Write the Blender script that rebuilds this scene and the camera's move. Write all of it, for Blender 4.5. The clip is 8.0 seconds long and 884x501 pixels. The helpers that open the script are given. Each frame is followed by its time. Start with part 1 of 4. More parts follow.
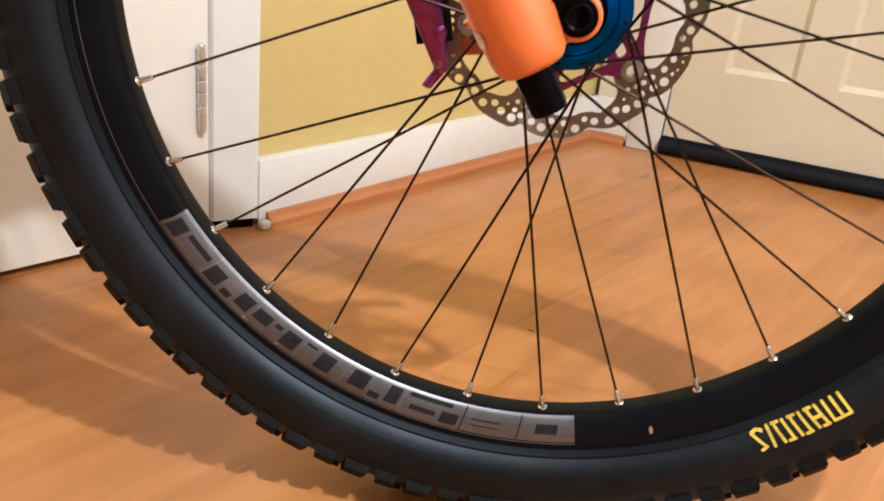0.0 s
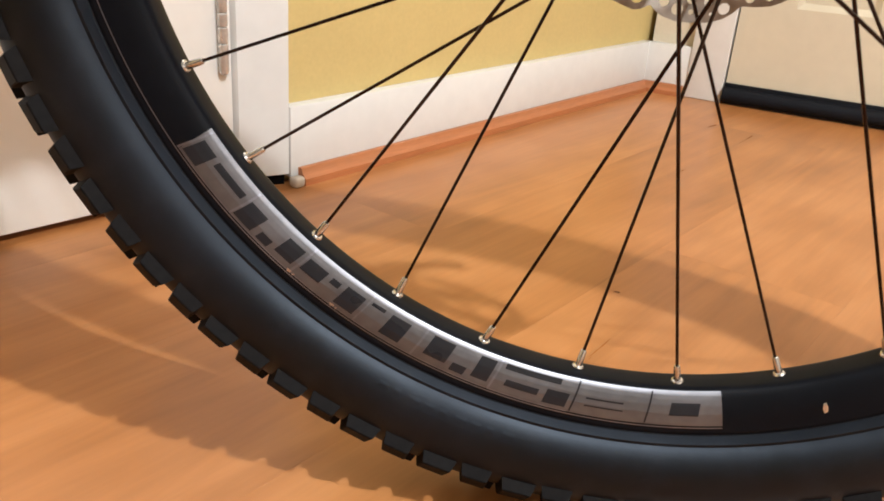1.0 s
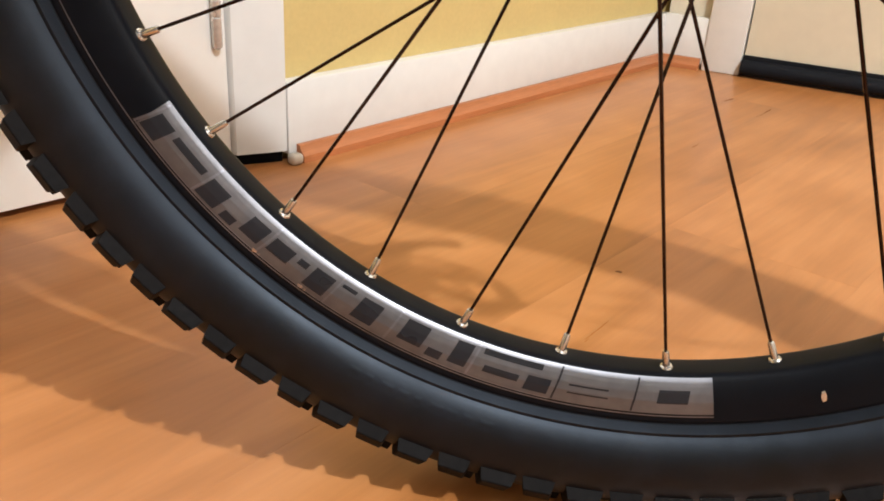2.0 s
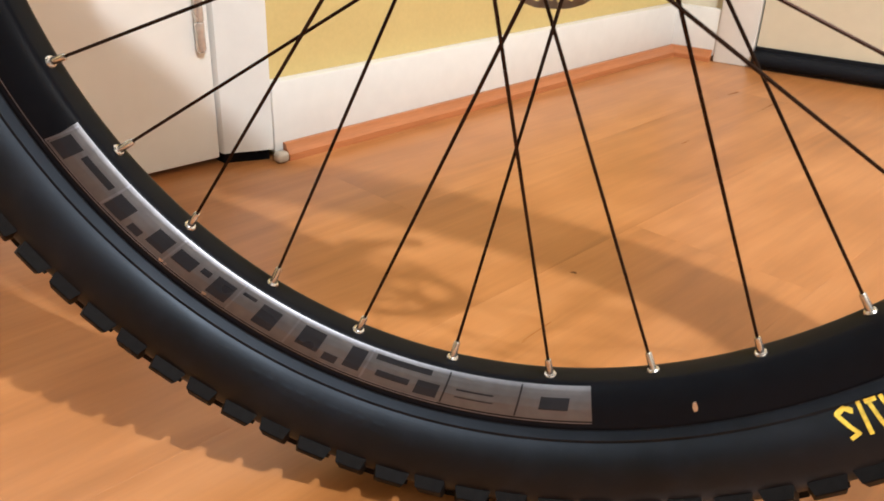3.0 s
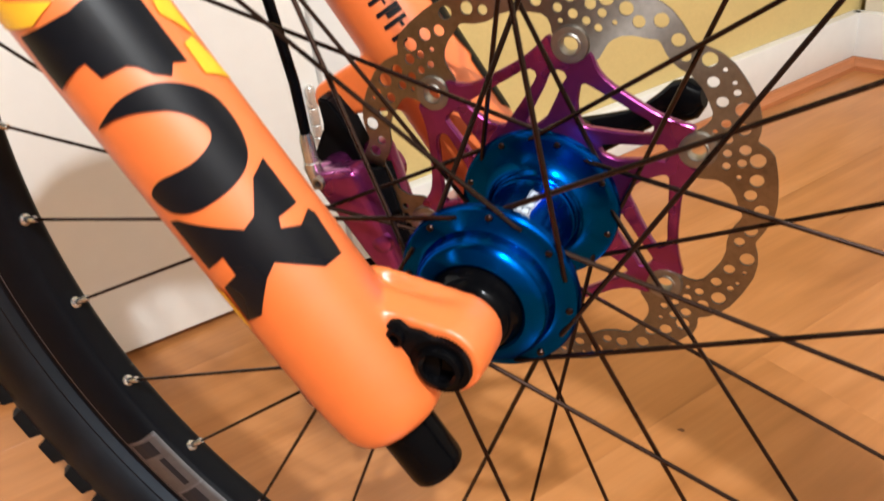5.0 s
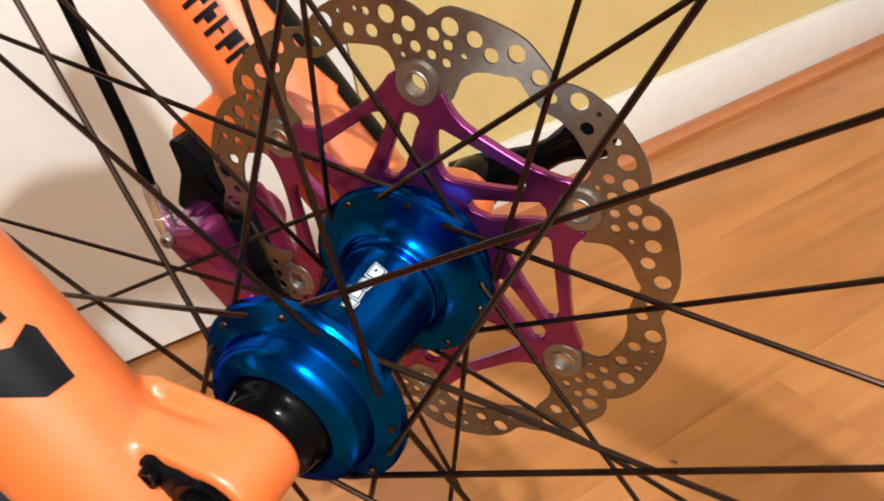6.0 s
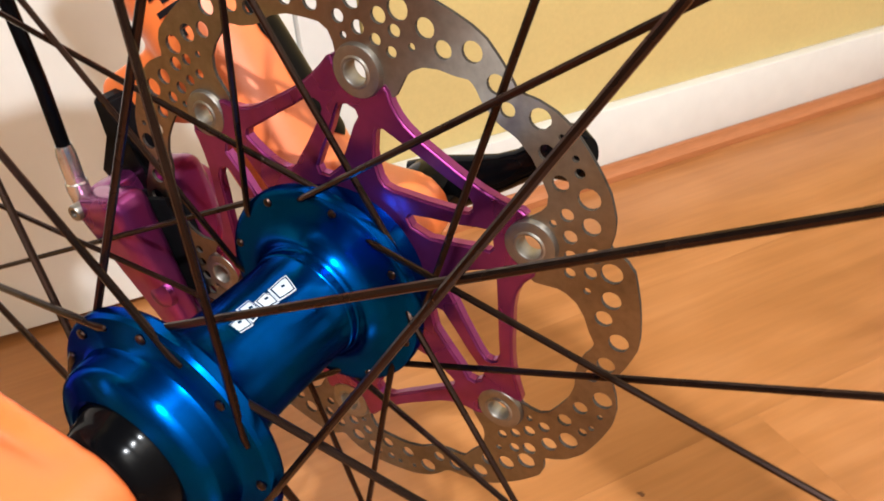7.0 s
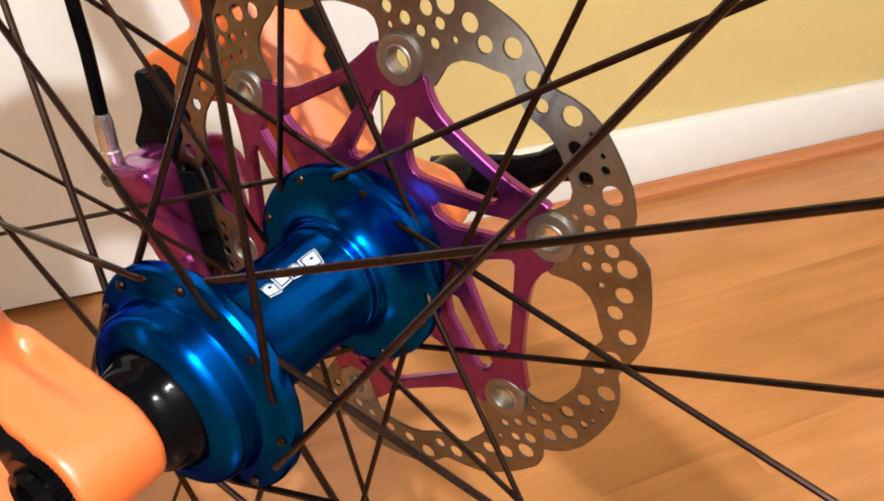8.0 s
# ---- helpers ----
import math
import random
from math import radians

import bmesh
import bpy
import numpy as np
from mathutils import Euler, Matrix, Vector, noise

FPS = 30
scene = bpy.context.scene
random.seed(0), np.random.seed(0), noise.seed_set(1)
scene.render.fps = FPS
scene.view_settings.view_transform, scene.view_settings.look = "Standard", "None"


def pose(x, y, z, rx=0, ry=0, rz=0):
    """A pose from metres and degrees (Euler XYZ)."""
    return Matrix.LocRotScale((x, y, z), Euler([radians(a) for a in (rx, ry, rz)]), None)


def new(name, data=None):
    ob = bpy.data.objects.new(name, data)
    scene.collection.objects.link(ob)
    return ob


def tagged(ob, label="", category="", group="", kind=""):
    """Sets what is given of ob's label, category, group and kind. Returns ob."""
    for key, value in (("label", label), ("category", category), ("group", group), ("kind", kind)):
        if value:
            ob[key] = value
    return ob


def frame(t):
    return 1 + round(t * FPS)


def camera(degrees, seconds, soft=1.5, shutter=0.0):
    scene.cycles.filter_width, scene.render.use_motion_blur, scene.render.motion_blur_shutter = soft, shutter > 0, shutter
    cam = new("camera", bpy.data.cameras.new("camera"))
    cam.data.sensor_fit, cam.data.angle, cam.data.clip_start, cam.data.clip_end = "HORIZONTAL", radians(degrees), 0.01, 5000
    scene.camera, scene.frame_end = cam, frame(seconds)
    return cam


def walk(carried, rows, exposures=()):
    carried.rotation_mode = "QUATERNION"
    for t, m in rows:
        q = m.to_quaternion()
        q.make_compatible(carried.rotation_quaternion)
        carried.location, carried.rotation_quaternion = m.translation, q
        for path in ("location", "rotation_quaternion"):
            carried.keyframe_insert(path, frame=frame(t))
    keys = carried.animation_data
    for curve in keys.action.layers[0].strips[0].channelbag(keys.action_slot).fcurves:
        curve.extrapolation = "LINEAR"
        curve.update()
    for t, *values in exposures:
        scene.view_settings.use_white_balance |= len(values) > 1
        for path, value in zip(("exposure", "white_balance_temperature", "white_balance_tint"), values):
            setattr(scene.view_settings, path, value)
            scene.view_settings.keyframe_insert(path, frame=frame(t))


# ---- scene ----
cam = camera(56.27, 8.0, 1.7, 0.3)
walk(cam, [
(0.0, pose(-0.0365, -0.5383, 0.4216, 68.15, -5.63, 5.00)),
    (0.5, pose(-0.0589, -0.4707, 0.3776, 66.90, -5.19, 5.04)),
    (1.0, pose(-0.0855, -0.4212, 0.3396, 66.64, -3.91, 5.83)),
    (1.2, pose(-0.0838, -0.4098, 0.3326, 66.49, -3.41, 5.91)),
    (2.3, pose(-0.0327, -0.3946, 0.3317, 64.50, -2.68, 8.83)),
    (2.5, pose(-0.0072, -0.3939, 0.3391, 64.25, -2.12, 10.07)),
    (3.0, pose(0.0289, -0.3968, 0.3605, 63.71, -1.97, 10.89)),
    (3.5, pose(0.0560, -0.3766, 0.3927, 62.48, -2.54, 14.73)),
    (3.7, pose(0.0600, -0.3675, 0.4034, 62.06, -2.15, 15.62)),
    (4.0, pose(0.0669, -0.3315, 0.4476, 60.70, 0.10, 17.87)),
    (4.3, pose(0.0708, -0.2975, 0.4962, 59.92, 1.85, 19.60)),
    (4.5, pose(0.0734, -0.2894, 0.5085, 59.79, 2.46, 20.17)),
    (4.8, pose(0.0857, -0.2791, 0.5323, 59.38, 4.37, 21.57)),
    (5.0, pose(0.0988, -0.2752, 0.5527, 58.91, 6.05, 22.49)),
    (5.2, pose(0.1155, -0.2559, 0.5635, 59.24, 8.82, 23.89)),
    (6.3, pose(0.1442, -0.1552, 0.5371, 56.39, 8.85, 27.31)),
    (6.5, pose(0.1460, -0.1400, 0.5359, 55.78, 8.76, 28.85)),
    (6.8, pose(0.1479, -0.1282, 0.5322, 55.62, 7.48, 28.93)),
    (7.0, pose(0.1436, -0.1292, 0.5307, 56.16, 3.61, 30.13)),
    (7.3, pose(0.1448, -0.1321, 0.5311, 56.69, 1.11, 32.53)),
    (7.5, pose(0.1455, -0.1360, 0.5313, 57.05, 0.42, 32.64)),
    (8.0, pose(0.1429, -0.1465, 0.5285, 57.59, -0.55, 32.05)),
], exposures=[(0.0, -0.1), (1.0, -0.03), (2.5, 0.0), (4.0, 0.0), (4.5, -0.05), (5.0, -0.12), (5.2, -0.12), (6.5, -0.03), (7.0, 0.03), (8.0, 0.03)])

# ---- world and lamps ----
world = bpy.data.worlds.new("room_dark")
scene.world = world
world.use_nodes = True
world.node_tree.nodes["Background"].inputs[0].default_value = (1.0, 1.0, 1.0, 1)
world.node_tree.nodes["Background"].inputs[1].default_value = 0.02

LAMP = Vector((0.82, -0.9, 2.14))


def bulb(at, power, size, colour):
    data = bpy.data.lights.new("bulb_light", "POINT")
    data.energy, data.shadow_soft_size, data.color = power, size, colour
    ob = new("bulb_light", data)
    ob.location = at
    return ob


bulb(LAMP, 240, 0.03, (0.91, 0.95, 1.0))
bulb(LAMP + Vector((0.16, 0.07, 0.0)), 24, 0.03, (0.91, 0.95, 1.0))


# ---- materials ----
def material(name, colour, rough=0.5, metal=0.0, scale=60.0, vary=0.15, bump=0.05, coat=0.0, spec=0.5, stain=0.0, stretch=(1, 1, 1), space="Object", coat_rough=0.12):
    """A surface with fine grain, a larger mottling and slight relief."""
    m = bpy.data.materials.new(name)
    m.use_nodes = True
    n, l = m.node_tree.nodes, m.node_tree.links
    b = n["Principled BSDF"]
    b.inputs["Metallic"].default_value = metal
    b.inputs["Coat Weight"].default_value = coat
    b.inputs["Coat Roughness"].default_value = coat_rough
    b.inputs["Specular IOR Level"].default_value = spec
    tc = n.new("ShaderNodeTexCoord")
    mp = n.new("ShaderNodeMapping")
    mp.inputs["Scale"].default_value = stretch
    l.new(tc.outputs[space], mp.inputs[0])
    fine = n.new("ShaderNodeTexNoise")
    fine.inputs["Scale"].default_value, fine.inputs["Detail"].default_value = scale, 6
    big = n.new("ShaderNodeTexNoise")
    big.inputs["Scale"].default_value, big.inputs["Detail"].default_value = scale / 9, 3
    for x in (fine, big):
        l.new(mp.outputs[0], x.inputs["Vector"])
    mix = n.new("ShaderNodeMath")
    mix.operation = "MULTIPLY_ADD"
    mix.inputs[1].default_value = 0.5
    half = n.new("ShaderNodeMath")
    half.operation = "MULTIPLY"
    half.inputs[1].default_value = 0.5
    l.new(big.outputs[0], half.inputs[0])
    l.new(fine.outputs[0], mix.inputs[0])
    l.new(half.outputs[0], mix.inputs[2])
    ramp = n.new("ShaderNodeMapRange")
    ramp.inputs["From Min"].default_value, ramp.inputs["From Max"].default_value = 0.3, 0.7
    ramp.inputs["To Min"].default_value, ramp.inputs["To Max"].default_value = 1 - vary, 1 + vary
    l.new(mix.outputs[0], ramp.inputs[0])
    col = n.new("ShaderNodeMix")
    col.data_type, col.blend_type = "RGBA", "MULTIPLY"
    col.inputs[0].default_value = 1
    col.inputs[6].default_value = (*colour, 1)
    l.new(ramp.outputs[0], col.inputs[7])
    l.new(col.outputs[2], b.inputs["Base Color"])
    r = n.new("ShaderNodeMapRange")
    r.inputs["From Min"].default_value, r.inputs["From Max"].default_value = 0.3, 0.7
    r.inputs["To Min"].default_value, r.inputs["To Max"].default_value = max(0.03, rough - 0.07), min(1, rough + 0.07)
    l.new(big.outputs[0], r.inputs[0])
    l.new(r.outputs[0], b.inputs["Roughness"])
    if bump:
        bp = n.new("ShaderNodeBump")
        bp.inputs["Strength"].default_value, bp.inputs["Distance"].default_value = bump, 0.001
        l.new(fine.outputs[0], bp.inputs["Height"])
        l.new(bp.outputs[0], b.inputs["Normal"])
    return m


def floor_material():
    """Beech-coloured laminate: long soft figure along the board, fine pores across it, each board a shade of its own."""
    m = bpy.data.materials.new("beech_laminate")
    m.use_nodes = True
    n, l = m.node_tree.nodes, m.node_tree.links
    b = n["Principled BSDF"]
    tc = n.new("ShaderNodeTexCoord")
    info = n.new("ShaderNodeObjectInfo")
    shift = n.new("ShaderNodeVectorMath")
    shift.operation = "MULTIPLY_ADD"
    comb = n.new("ShaderNodeCombineXYZ")
    for k in range(3):
        l.new(info.outputs["Random"], comb.inputs[k])
    shift.inputs[1].default_value = (9, 7, 5)
    l.new(comb.outputs[0], shift.inputs[0])
    l.new(tc.outputs["Object"], shift.inputs[2])
    mp = n.new("ShaderNodeMapping")
    mp.inputs["Scale"].default_value = (1.3, 13, 1)
    l.new(shift.outputs[0], mp.inputs[0])
    warp = n.new("ShaderNodeTexNoise")
    warp.inputs["Scale"].default_value, warp.inputs["Detail"].default_value, warp.inputs["Distortion"].default_value = 1.3, 5, 1.4
    l.new(mp.outputs[0], warp.inputs["Vector"])
    mp2 = n.new("ShaderNodeMapping")
    mp2.inputs["Scale"].default_value = (14, 190, 1)
    l.new(shift.outputs[0], mp2.inputs[0])
    pores = n.new("ShaderNodeTexNoise")
    pores.inputs["Scale"].default_value, pores.inputs["Detail"].default_value = 1.0, 4
    l.new(mp2.outputs[0], pores.inputs["Vector"])
    blotch = n.new("ShaderNodeTexNoise")
    blotch.inputs["Scale"].default_value, blotch.inputs["Detail"].default_value = 7.0, 2
    l.new(shift.outputs[0], blotch.inputs["Vector"])
    both = n.new("ShaderNodeMix")
    both.data_type = "FLOAT"
    both.inputs[0].default_value = 0.4
    l.new(warp.outputs[0], both.inputs[2])
    l.new(blotch.outputs[0], both.inputs[3])
    ramp = n.new("ShaderNodeValToRGB")
    e = ramp.color_ramp.elements
    e[0].position, e[0].color = 0.30, (0.300, 0.111, 0.030, 1)
    e[1].position, e[1].color = 0.68, (0.530, 0.230, 0.084, 1)
    mid = ramp.color_ramp.elements.new(0.5)
    mid.color = (0.425, 0.170, 0.053, 1)
    l.new(both.outputs[0], ramp.inputs[0])
    pr = n.new("ShaderNodeMapRange")
    pr.inputs["From Min"].default_value, pr.inputs["From Max"].default_value = 0.35, 0.65
    pr.inputs["To Min"].default_value, pr.inputs["To Max"].default_value = 0.95, 1.03
    l.new(pores.outputs[0], pr.inputs[0])
    tone = n.new("ShaderNodeMapRange")
    tone.inputs["To Min"].default_value, tone.inputs["To Max"].default_value = 0.985, 1.015
    l.new(info.outputs["Random"], tone.inputs[0])
    mul = n.new("ShaderNodeMath")
    mul.operation = "MULTIPLY"
    l.new(pr.outputs[0], mul.inputs[0])
    l.new(tone.outputs[0], mul.inputs[1])
    col = n.new("ShaderNodeMix")
    col.data_type, col.blend_type = "RGBA", "MULTIPLY"
    col.inputs[0].default_value = 1
    l.new(ramp.outputs[0], col.inputs[6])
    l.new(mul.outputs[0], col.inputs[7])
    l.new(col.outputs[2], b.inputs["Base Color"])
    rr = n.new("ShaderNodeMapRange")
    rr.inputs["To Min"].default_value, rr.inputs["To Max"].default_value = 0.24, 0.36
    l.new(warp.outputs[0], rr.inputs[0])
    l.new(rr.outputs[0], b.inputs["Roughness"])
    bp = n.new("ShaderNodeBump")
    bp.inputs["Strength"].default_value, bp.inputs["Distance"].default_value = 0.06, 0.001
    l.new(pores.outputs[0], bp.inputs["Height"])
    l.new(bp.outputs[0], b.inputs["Normal"])
    return m


M_FLOOR = floor_material()
M_UNDER = material("brown_joint", (0.16, 0.06, 0.02), 0.8)
M_YELLOW = material("yellow_wall_paint", (0.575, 0.435, 0.175), 0.75, scale=180, vary=0.06, bump=0.25)
M_CREAM = material("cream_wall_paint", (0.62, 0.55, 0.42), 0.75, scale=180, vary=0.05, bump=0.25)
M_WHITE = material("white_gloss_paint", (0.72, 0.71, 0.675), 0.38, scale=40, vary=0.05, bump=0.06)
M_DOORWHITE = material("white_door_paint", (0.84, 0.835, 0.79), 0.42, scale=40, vary=0.03, bump=0.05)
M_DOORCREAM = material("cream_gloss_paint", (0.62, 0.545, 0.41), 0.4, scale=40, vary=0.05, bump=0.06)
M_TAN = material("low_bounce_wall_surface", (0.16, 0.145, 0.12), 0.8, scale=120, vary=0.06, bump=0.2)
M_PALE = material("bounce_wall_surface", (0.57, 0.54, 0.49), 0.8, scale=120, vary=0.04, bump=0.2)
M_CEIL = material("low_bounce_ceiling_surface", (0.025, 0.022, 0.018), 0.9, scale=90, vary=0.04)
M_TRIM = material("reddish_wood_trim", (0.42, 0.15, 0.055), 0.42, scale=40, vary=0.2, stretch=(1, 12, 12))
M_SWEEP = material("black_brush_strip", (0.006, 0.007, 0.010), 0.7, scale=300, vary=0.4, bump=0.4, spec=0.15)
M_RUBBER = material("black_tyre_rubber", (0.0020, 0.0022, 0.0034), 0.50, scale=60, vary=0.9, bump=0.3, spec=0.38)
M_KNOB = material("black_knob_rubber", (0.0036, 0.0031, 0.0032), 0.62, scale=260, vary=0.5, bump=0.25, spec=0.1)
M_RIM = material("black_anodised_rim", (0.0040, 0.0045, 0.0062), 0.36, scale=120, vary=0.2, bump=0.02, spec=0.09)
M_DECAL = material("silver_grey_decal", (0.165, 0.163, 0.175), 0.42, metal=0.85, scale=150, vary=0.18, bump=0.02)
M_EDGE = material("rim_highlight_decal_line", (0.21, 0.21, 0.24), 0.36, metal=0.85, scale=150, vary=0.3, bump=0.02)
M_DECALK = material("dark_decal", (0.013, 0.0135, 0.017), 0.33, scale=150, vary=0.2, bump=0.02, spec=0.3)
M_SPOKE = material("black_spoke_steel", (0.034, 0.0195, 0.0150), 0.27, metal=0.9, scale=300, vary=0.2, bump=0.0, spec=0.2)
M_NIPPLE = material("bright_nipple_metal", (0.62, 0.59, 0.55), 0.24, metal=0.9, scale=400, vary=0.1, bump=0.02)
M_BLUE = material("blue_anodised_metal", (0.0, 0.062, 0.300), 0.21, metal=0.97, scale=220, vary=0.08, bump=0.01)
M_BLUE.node_tree.nodes["Principled BSDF"].inputs["Specular Tint"].default_value = (0.02, 0.30, 0.55, 1)
M_PURPLE = material("purple_anodised_metal", (0.235, 0.032, 0.152), 0.29, metal=0.87, scale=220, vary=0.15, bump=0.03, coat=0.25)
M_STEEL = material("brushed_disc_steel", (0.31, 0.268, 0.222), 0.48, metal=1.0, scale=300, vary=0.25, bump=0.04)
M_DISCEDGE = material("shaded_disc_edge", (0.045, 0.036, 0.030), 0.7, metal=0.4, scale=300, vary=0.3, bump=0.02)
M_RIVET = material("rivet_steel", (0.31, 0.285, 0.25), 0.45, metal=1.0, scale=300, vary=0.2, bump=0.04)
M_ORANGE = material("orange_fork_paint", (0.79, 0.165, 0.033), 0.45, scale=130, vary=0.07, bump=0.015, coat=1.0, coat_rough=0.38, spec=0.6)
M_BLACK = material("black_anodised_part", (0.0035, 0.0035, 0.004), 0.34, scale=200, vary=0.2, bump=0.03, spec=0.04)
M_BLACKGLOSS = material("black_gloss_part", (0.002, 0.002, 0.0025), 0.12, scale=200, vary=0.2, bump=0.01, spec=0.06)
M_FORKDECAL = material("black_fork_decal", (0.005, 0.0055, 0.008), 0.3, scale=160, vary=0.2, bump=0.01, spec=0.22)
M_YDECAL = material("yellow_decal", (0.9, 0.5, 0.03), 0.4, scale=160, vary=0.1, bump=0.01)
M_SCUFF = material("pale_scuff", (0.72, 0.66, 0.60), 0.35, scale=300, vary=0.4, bump=0.1)
M_LETTER = material("yellow_tyre_print", (0.72, 0.5, 0.06), 0.6, scale=400, vary=0.4, bump=0.1)
M_SILVER = material("white_hub_print", (0.50, 0.56, 0.62), 0.4, scale=300, vary=0.1, bump=0.0)
M_HINGE = material("painted_hinge_metal", (0.66, 0.63, 0.58), 0.25, metal=0.6, scale=200, vary=0.2)
M_CLEAR = material("milky_plastic", (0.52, 0.45, 0.37), 0.2, scale=100, vary=0.1)
M_SHADE = material("lamp_shade_white", (0.8, 0.76, 0.7), 0.6)

M_RUBBER.node_tree.nodes["Principled BSDF"].inputs["Specular Tint"].default_value = (0.72, 0.84, 1.0, 1)


def turned(m, amount):
    """Turned or ground in circles round the y axis: the shine spreads across the grooves."""
    n, l = m.node_tree.nodes, m.node_tree.links
    t = n.new("ShaderNodeTangent")
    t.direction_type, t.axis = "RADIAL", "Y"
    n["Principled BSDF"].inputs["Anisotropic"].default_value = amount
    n["Principled BSDF"].inputs["Anisotropic Rotation"].default_value = 0.25
    l.new(t.outputs[0], n["Principled BSDF"].inputs["Tangent"])


def dusty(m, dust):
    """Pale dust and scuffs in uneven patches over the base colour."""
    n, l = m.node_tree.nodes, m.node_tree.links
    b = n["Principled BSDF"]
    old = b.inputs["Base Color"].links[0].from_socket
    tc = n.new("ShaderNodeTexCoord")
    noise = n.new("ShaderNodeTexNoise")
    noise.inputs["Scale"].default_value, noise.inputs["Detail"].default_value, noise.inputs["Roughness"].default_value = 34.0, 7, 0.7
    l.new(tc.outputs["Object"], noise.inputs["Vector"])
    fac = n.new("ShaderNodeMapRange")
    fac.inputs["From Min"].default_value, fac.inputs["From Max"].default_value = 0.5, 0.78
    fac.inputs["To Max"].default_value = 0.8
    l.new(noise.outputs[0], fac.inputs[0])
    mix = n.new("ShaderNodeMix")
    mix.data_type = "RGBA"
    mix.inputs[7].default_value = (*dust, 1)
    l.new(fac.outputs[0], mix.inputs[0])
    l.new(old, mix.inputs[6])
    l.new(mix.outputs[2], b.inputs["Base Color"])


dusty(M_RUBBER, (0.0085, 0.0095, 0.0130))
dusty(M_KNOB, (0.0078, 0.0068, 0.0068))
turned(M_STEEL, 0.9)
turned(M_BLUE, 0.6)


# ---- mesh helpers ----
def part(name, bm, mat, parent=None, label="", m=None, smooth=True):
    me = bpy.data.meshes.new(name)
    bm.normal_update()
    bm.to_mesh(me)
    bm.free()
    return piece(name, me, mat, parent, label, m, smooth)


def piece(name, me, mat, parent=None, label="", m=None, smooth=True):
    if mat and not me.materials:
        me.materials.append(mat)
        if smooth:
            me.shade_smooth()
            me.set_sharp_from_angle(angle=radians(32))
    ob = new(name, me)
    if parent:
        ob.parent = parent
    if m is not None:
        ob.matrix_basis = m
    if label:
        ob["label"] = label
    return ob


def setting(name, bm, mat, label, category, m=None, smooth=True):
    return tagged(part(name, bm, mat, None, "", m, smooth), label, category, kind="structure")


def box(bm, lo, hi, bevel=0.0, seg=2):
    r = bmesh.ops.create_cube(bm, size=1.0)
    vs = r["verts"]
    for v in vs:
        v.co = Vector([lo[k] + (v.co[k] + 0.5) * (hi[k] - lo[k]) for k in range(3)])
    if bevel:
        es = list({e for v in vs for e in v.link_edges})
        bmesh.ops.bevel(bm, geom=es, offset=bevel, segments=seg, affect="EDGES", profile=0.5)
    return bm


def lathe(bm, profile, n=64, closed=False, m=Matrix()):
    """Turn (radius, y) pairs round the y axis."""
    rings = []
    for k in range(n):
        a = 2 * math.pi * k / n
        rings.append([bm.verts.new(m @ Vector((r * math.cos(a), y, r * math.sin(a)))) for r, y in profile])
    count = len(profile)
    for k in range(n):
        p, q = rings[k], rings[(k + 1) % n]
        for j in range(count if closed else count - 1):
            j2 = (j + 1) % count
            try:
                bm.faces.new((p[j], p[j2], q[j2], q[j]))
            except ValueError:
                pass
    if not closed:
        for j in (0, -1):
            if profile[j][0] > 1e-6:
                bm.faces.new([r[j] for r in rings])
    bmesh.ops.recalc_face_normals(bm, faces=bm.faces)
    return bm


def tube(bm, pts, r, n=10):
    """A round bar along points; r may be one radius or one for each point."""
    pts = [Vector(p) for p in pts]
    rs = r if isinstance(r, (list, tuple)) else [r] * len(pts)
    rings, up = [], None
    for i, p in enumerate(pts):
        d = (pts[min(i + 1, len(pts) - 1)] - pts[max(i - 1, 0)]).normalized()
        if up is None:
            up = d.orthogonal().normalized()
        up = (up - d * up.dot(d)).normalized()
        s = d.cross(up)
        rings.append([bm.verts.new(p + (up * math.cos(2 * math.pi * k / n) + s * math.sin(2 * math.pi * k / n)) * rs[i]) for k in range(n)])
    for a, b in zip(rings, rings[1:]):
        for k in range(n):
            bm.faces.new((a[k], a[(k + 1) % n], b[(k + 1) % n], b[k]))
    bm.faces.new(rings[0][::-1])
    bm.faces.new(rings[-1])
    bmesh.ops.recalc_face_normals(bm, faces=bm.faces)
    return bm


def fill(loops):
    """A flat sheet in x and y with the given outline and holes."""
    bm = bmesh.new()
    edges = []
    for loop in loops:
        vs = [bm.verts.new((x, y, 0)) for x, y in loop]
        edges += [bm.edges.new((vs[i], vs[(i + 1) % len(vs)])) for i in range(len(vs))]
    bmesh.ops.triangle_fill(bm, use_beauty=True, use_dissolve=False, edges=edges)
    for f in bm.faces:
        if f.normal.z < 0:
            f.normal_flip()
    return bm


def plate(loops, y0, y1):
    """A plate of that outline standing in the wheel's plane, between y0 (towards the right side) and y1."""
    bm = fill(loops)
    top = bmesh.ops.extrude_face_region(bm, geom=list(bm.faces))
    up = {v for v in top["geom"] if isinstance(v, bmesh.types.BMVert)}
    for v in bm.verts:
        v.co = Vector((v.co.x, y0 if v in up else y1, v.co.y))
    bmesh.ops.recalc_face_normals(bm, faces=bm.faces)
    return bm


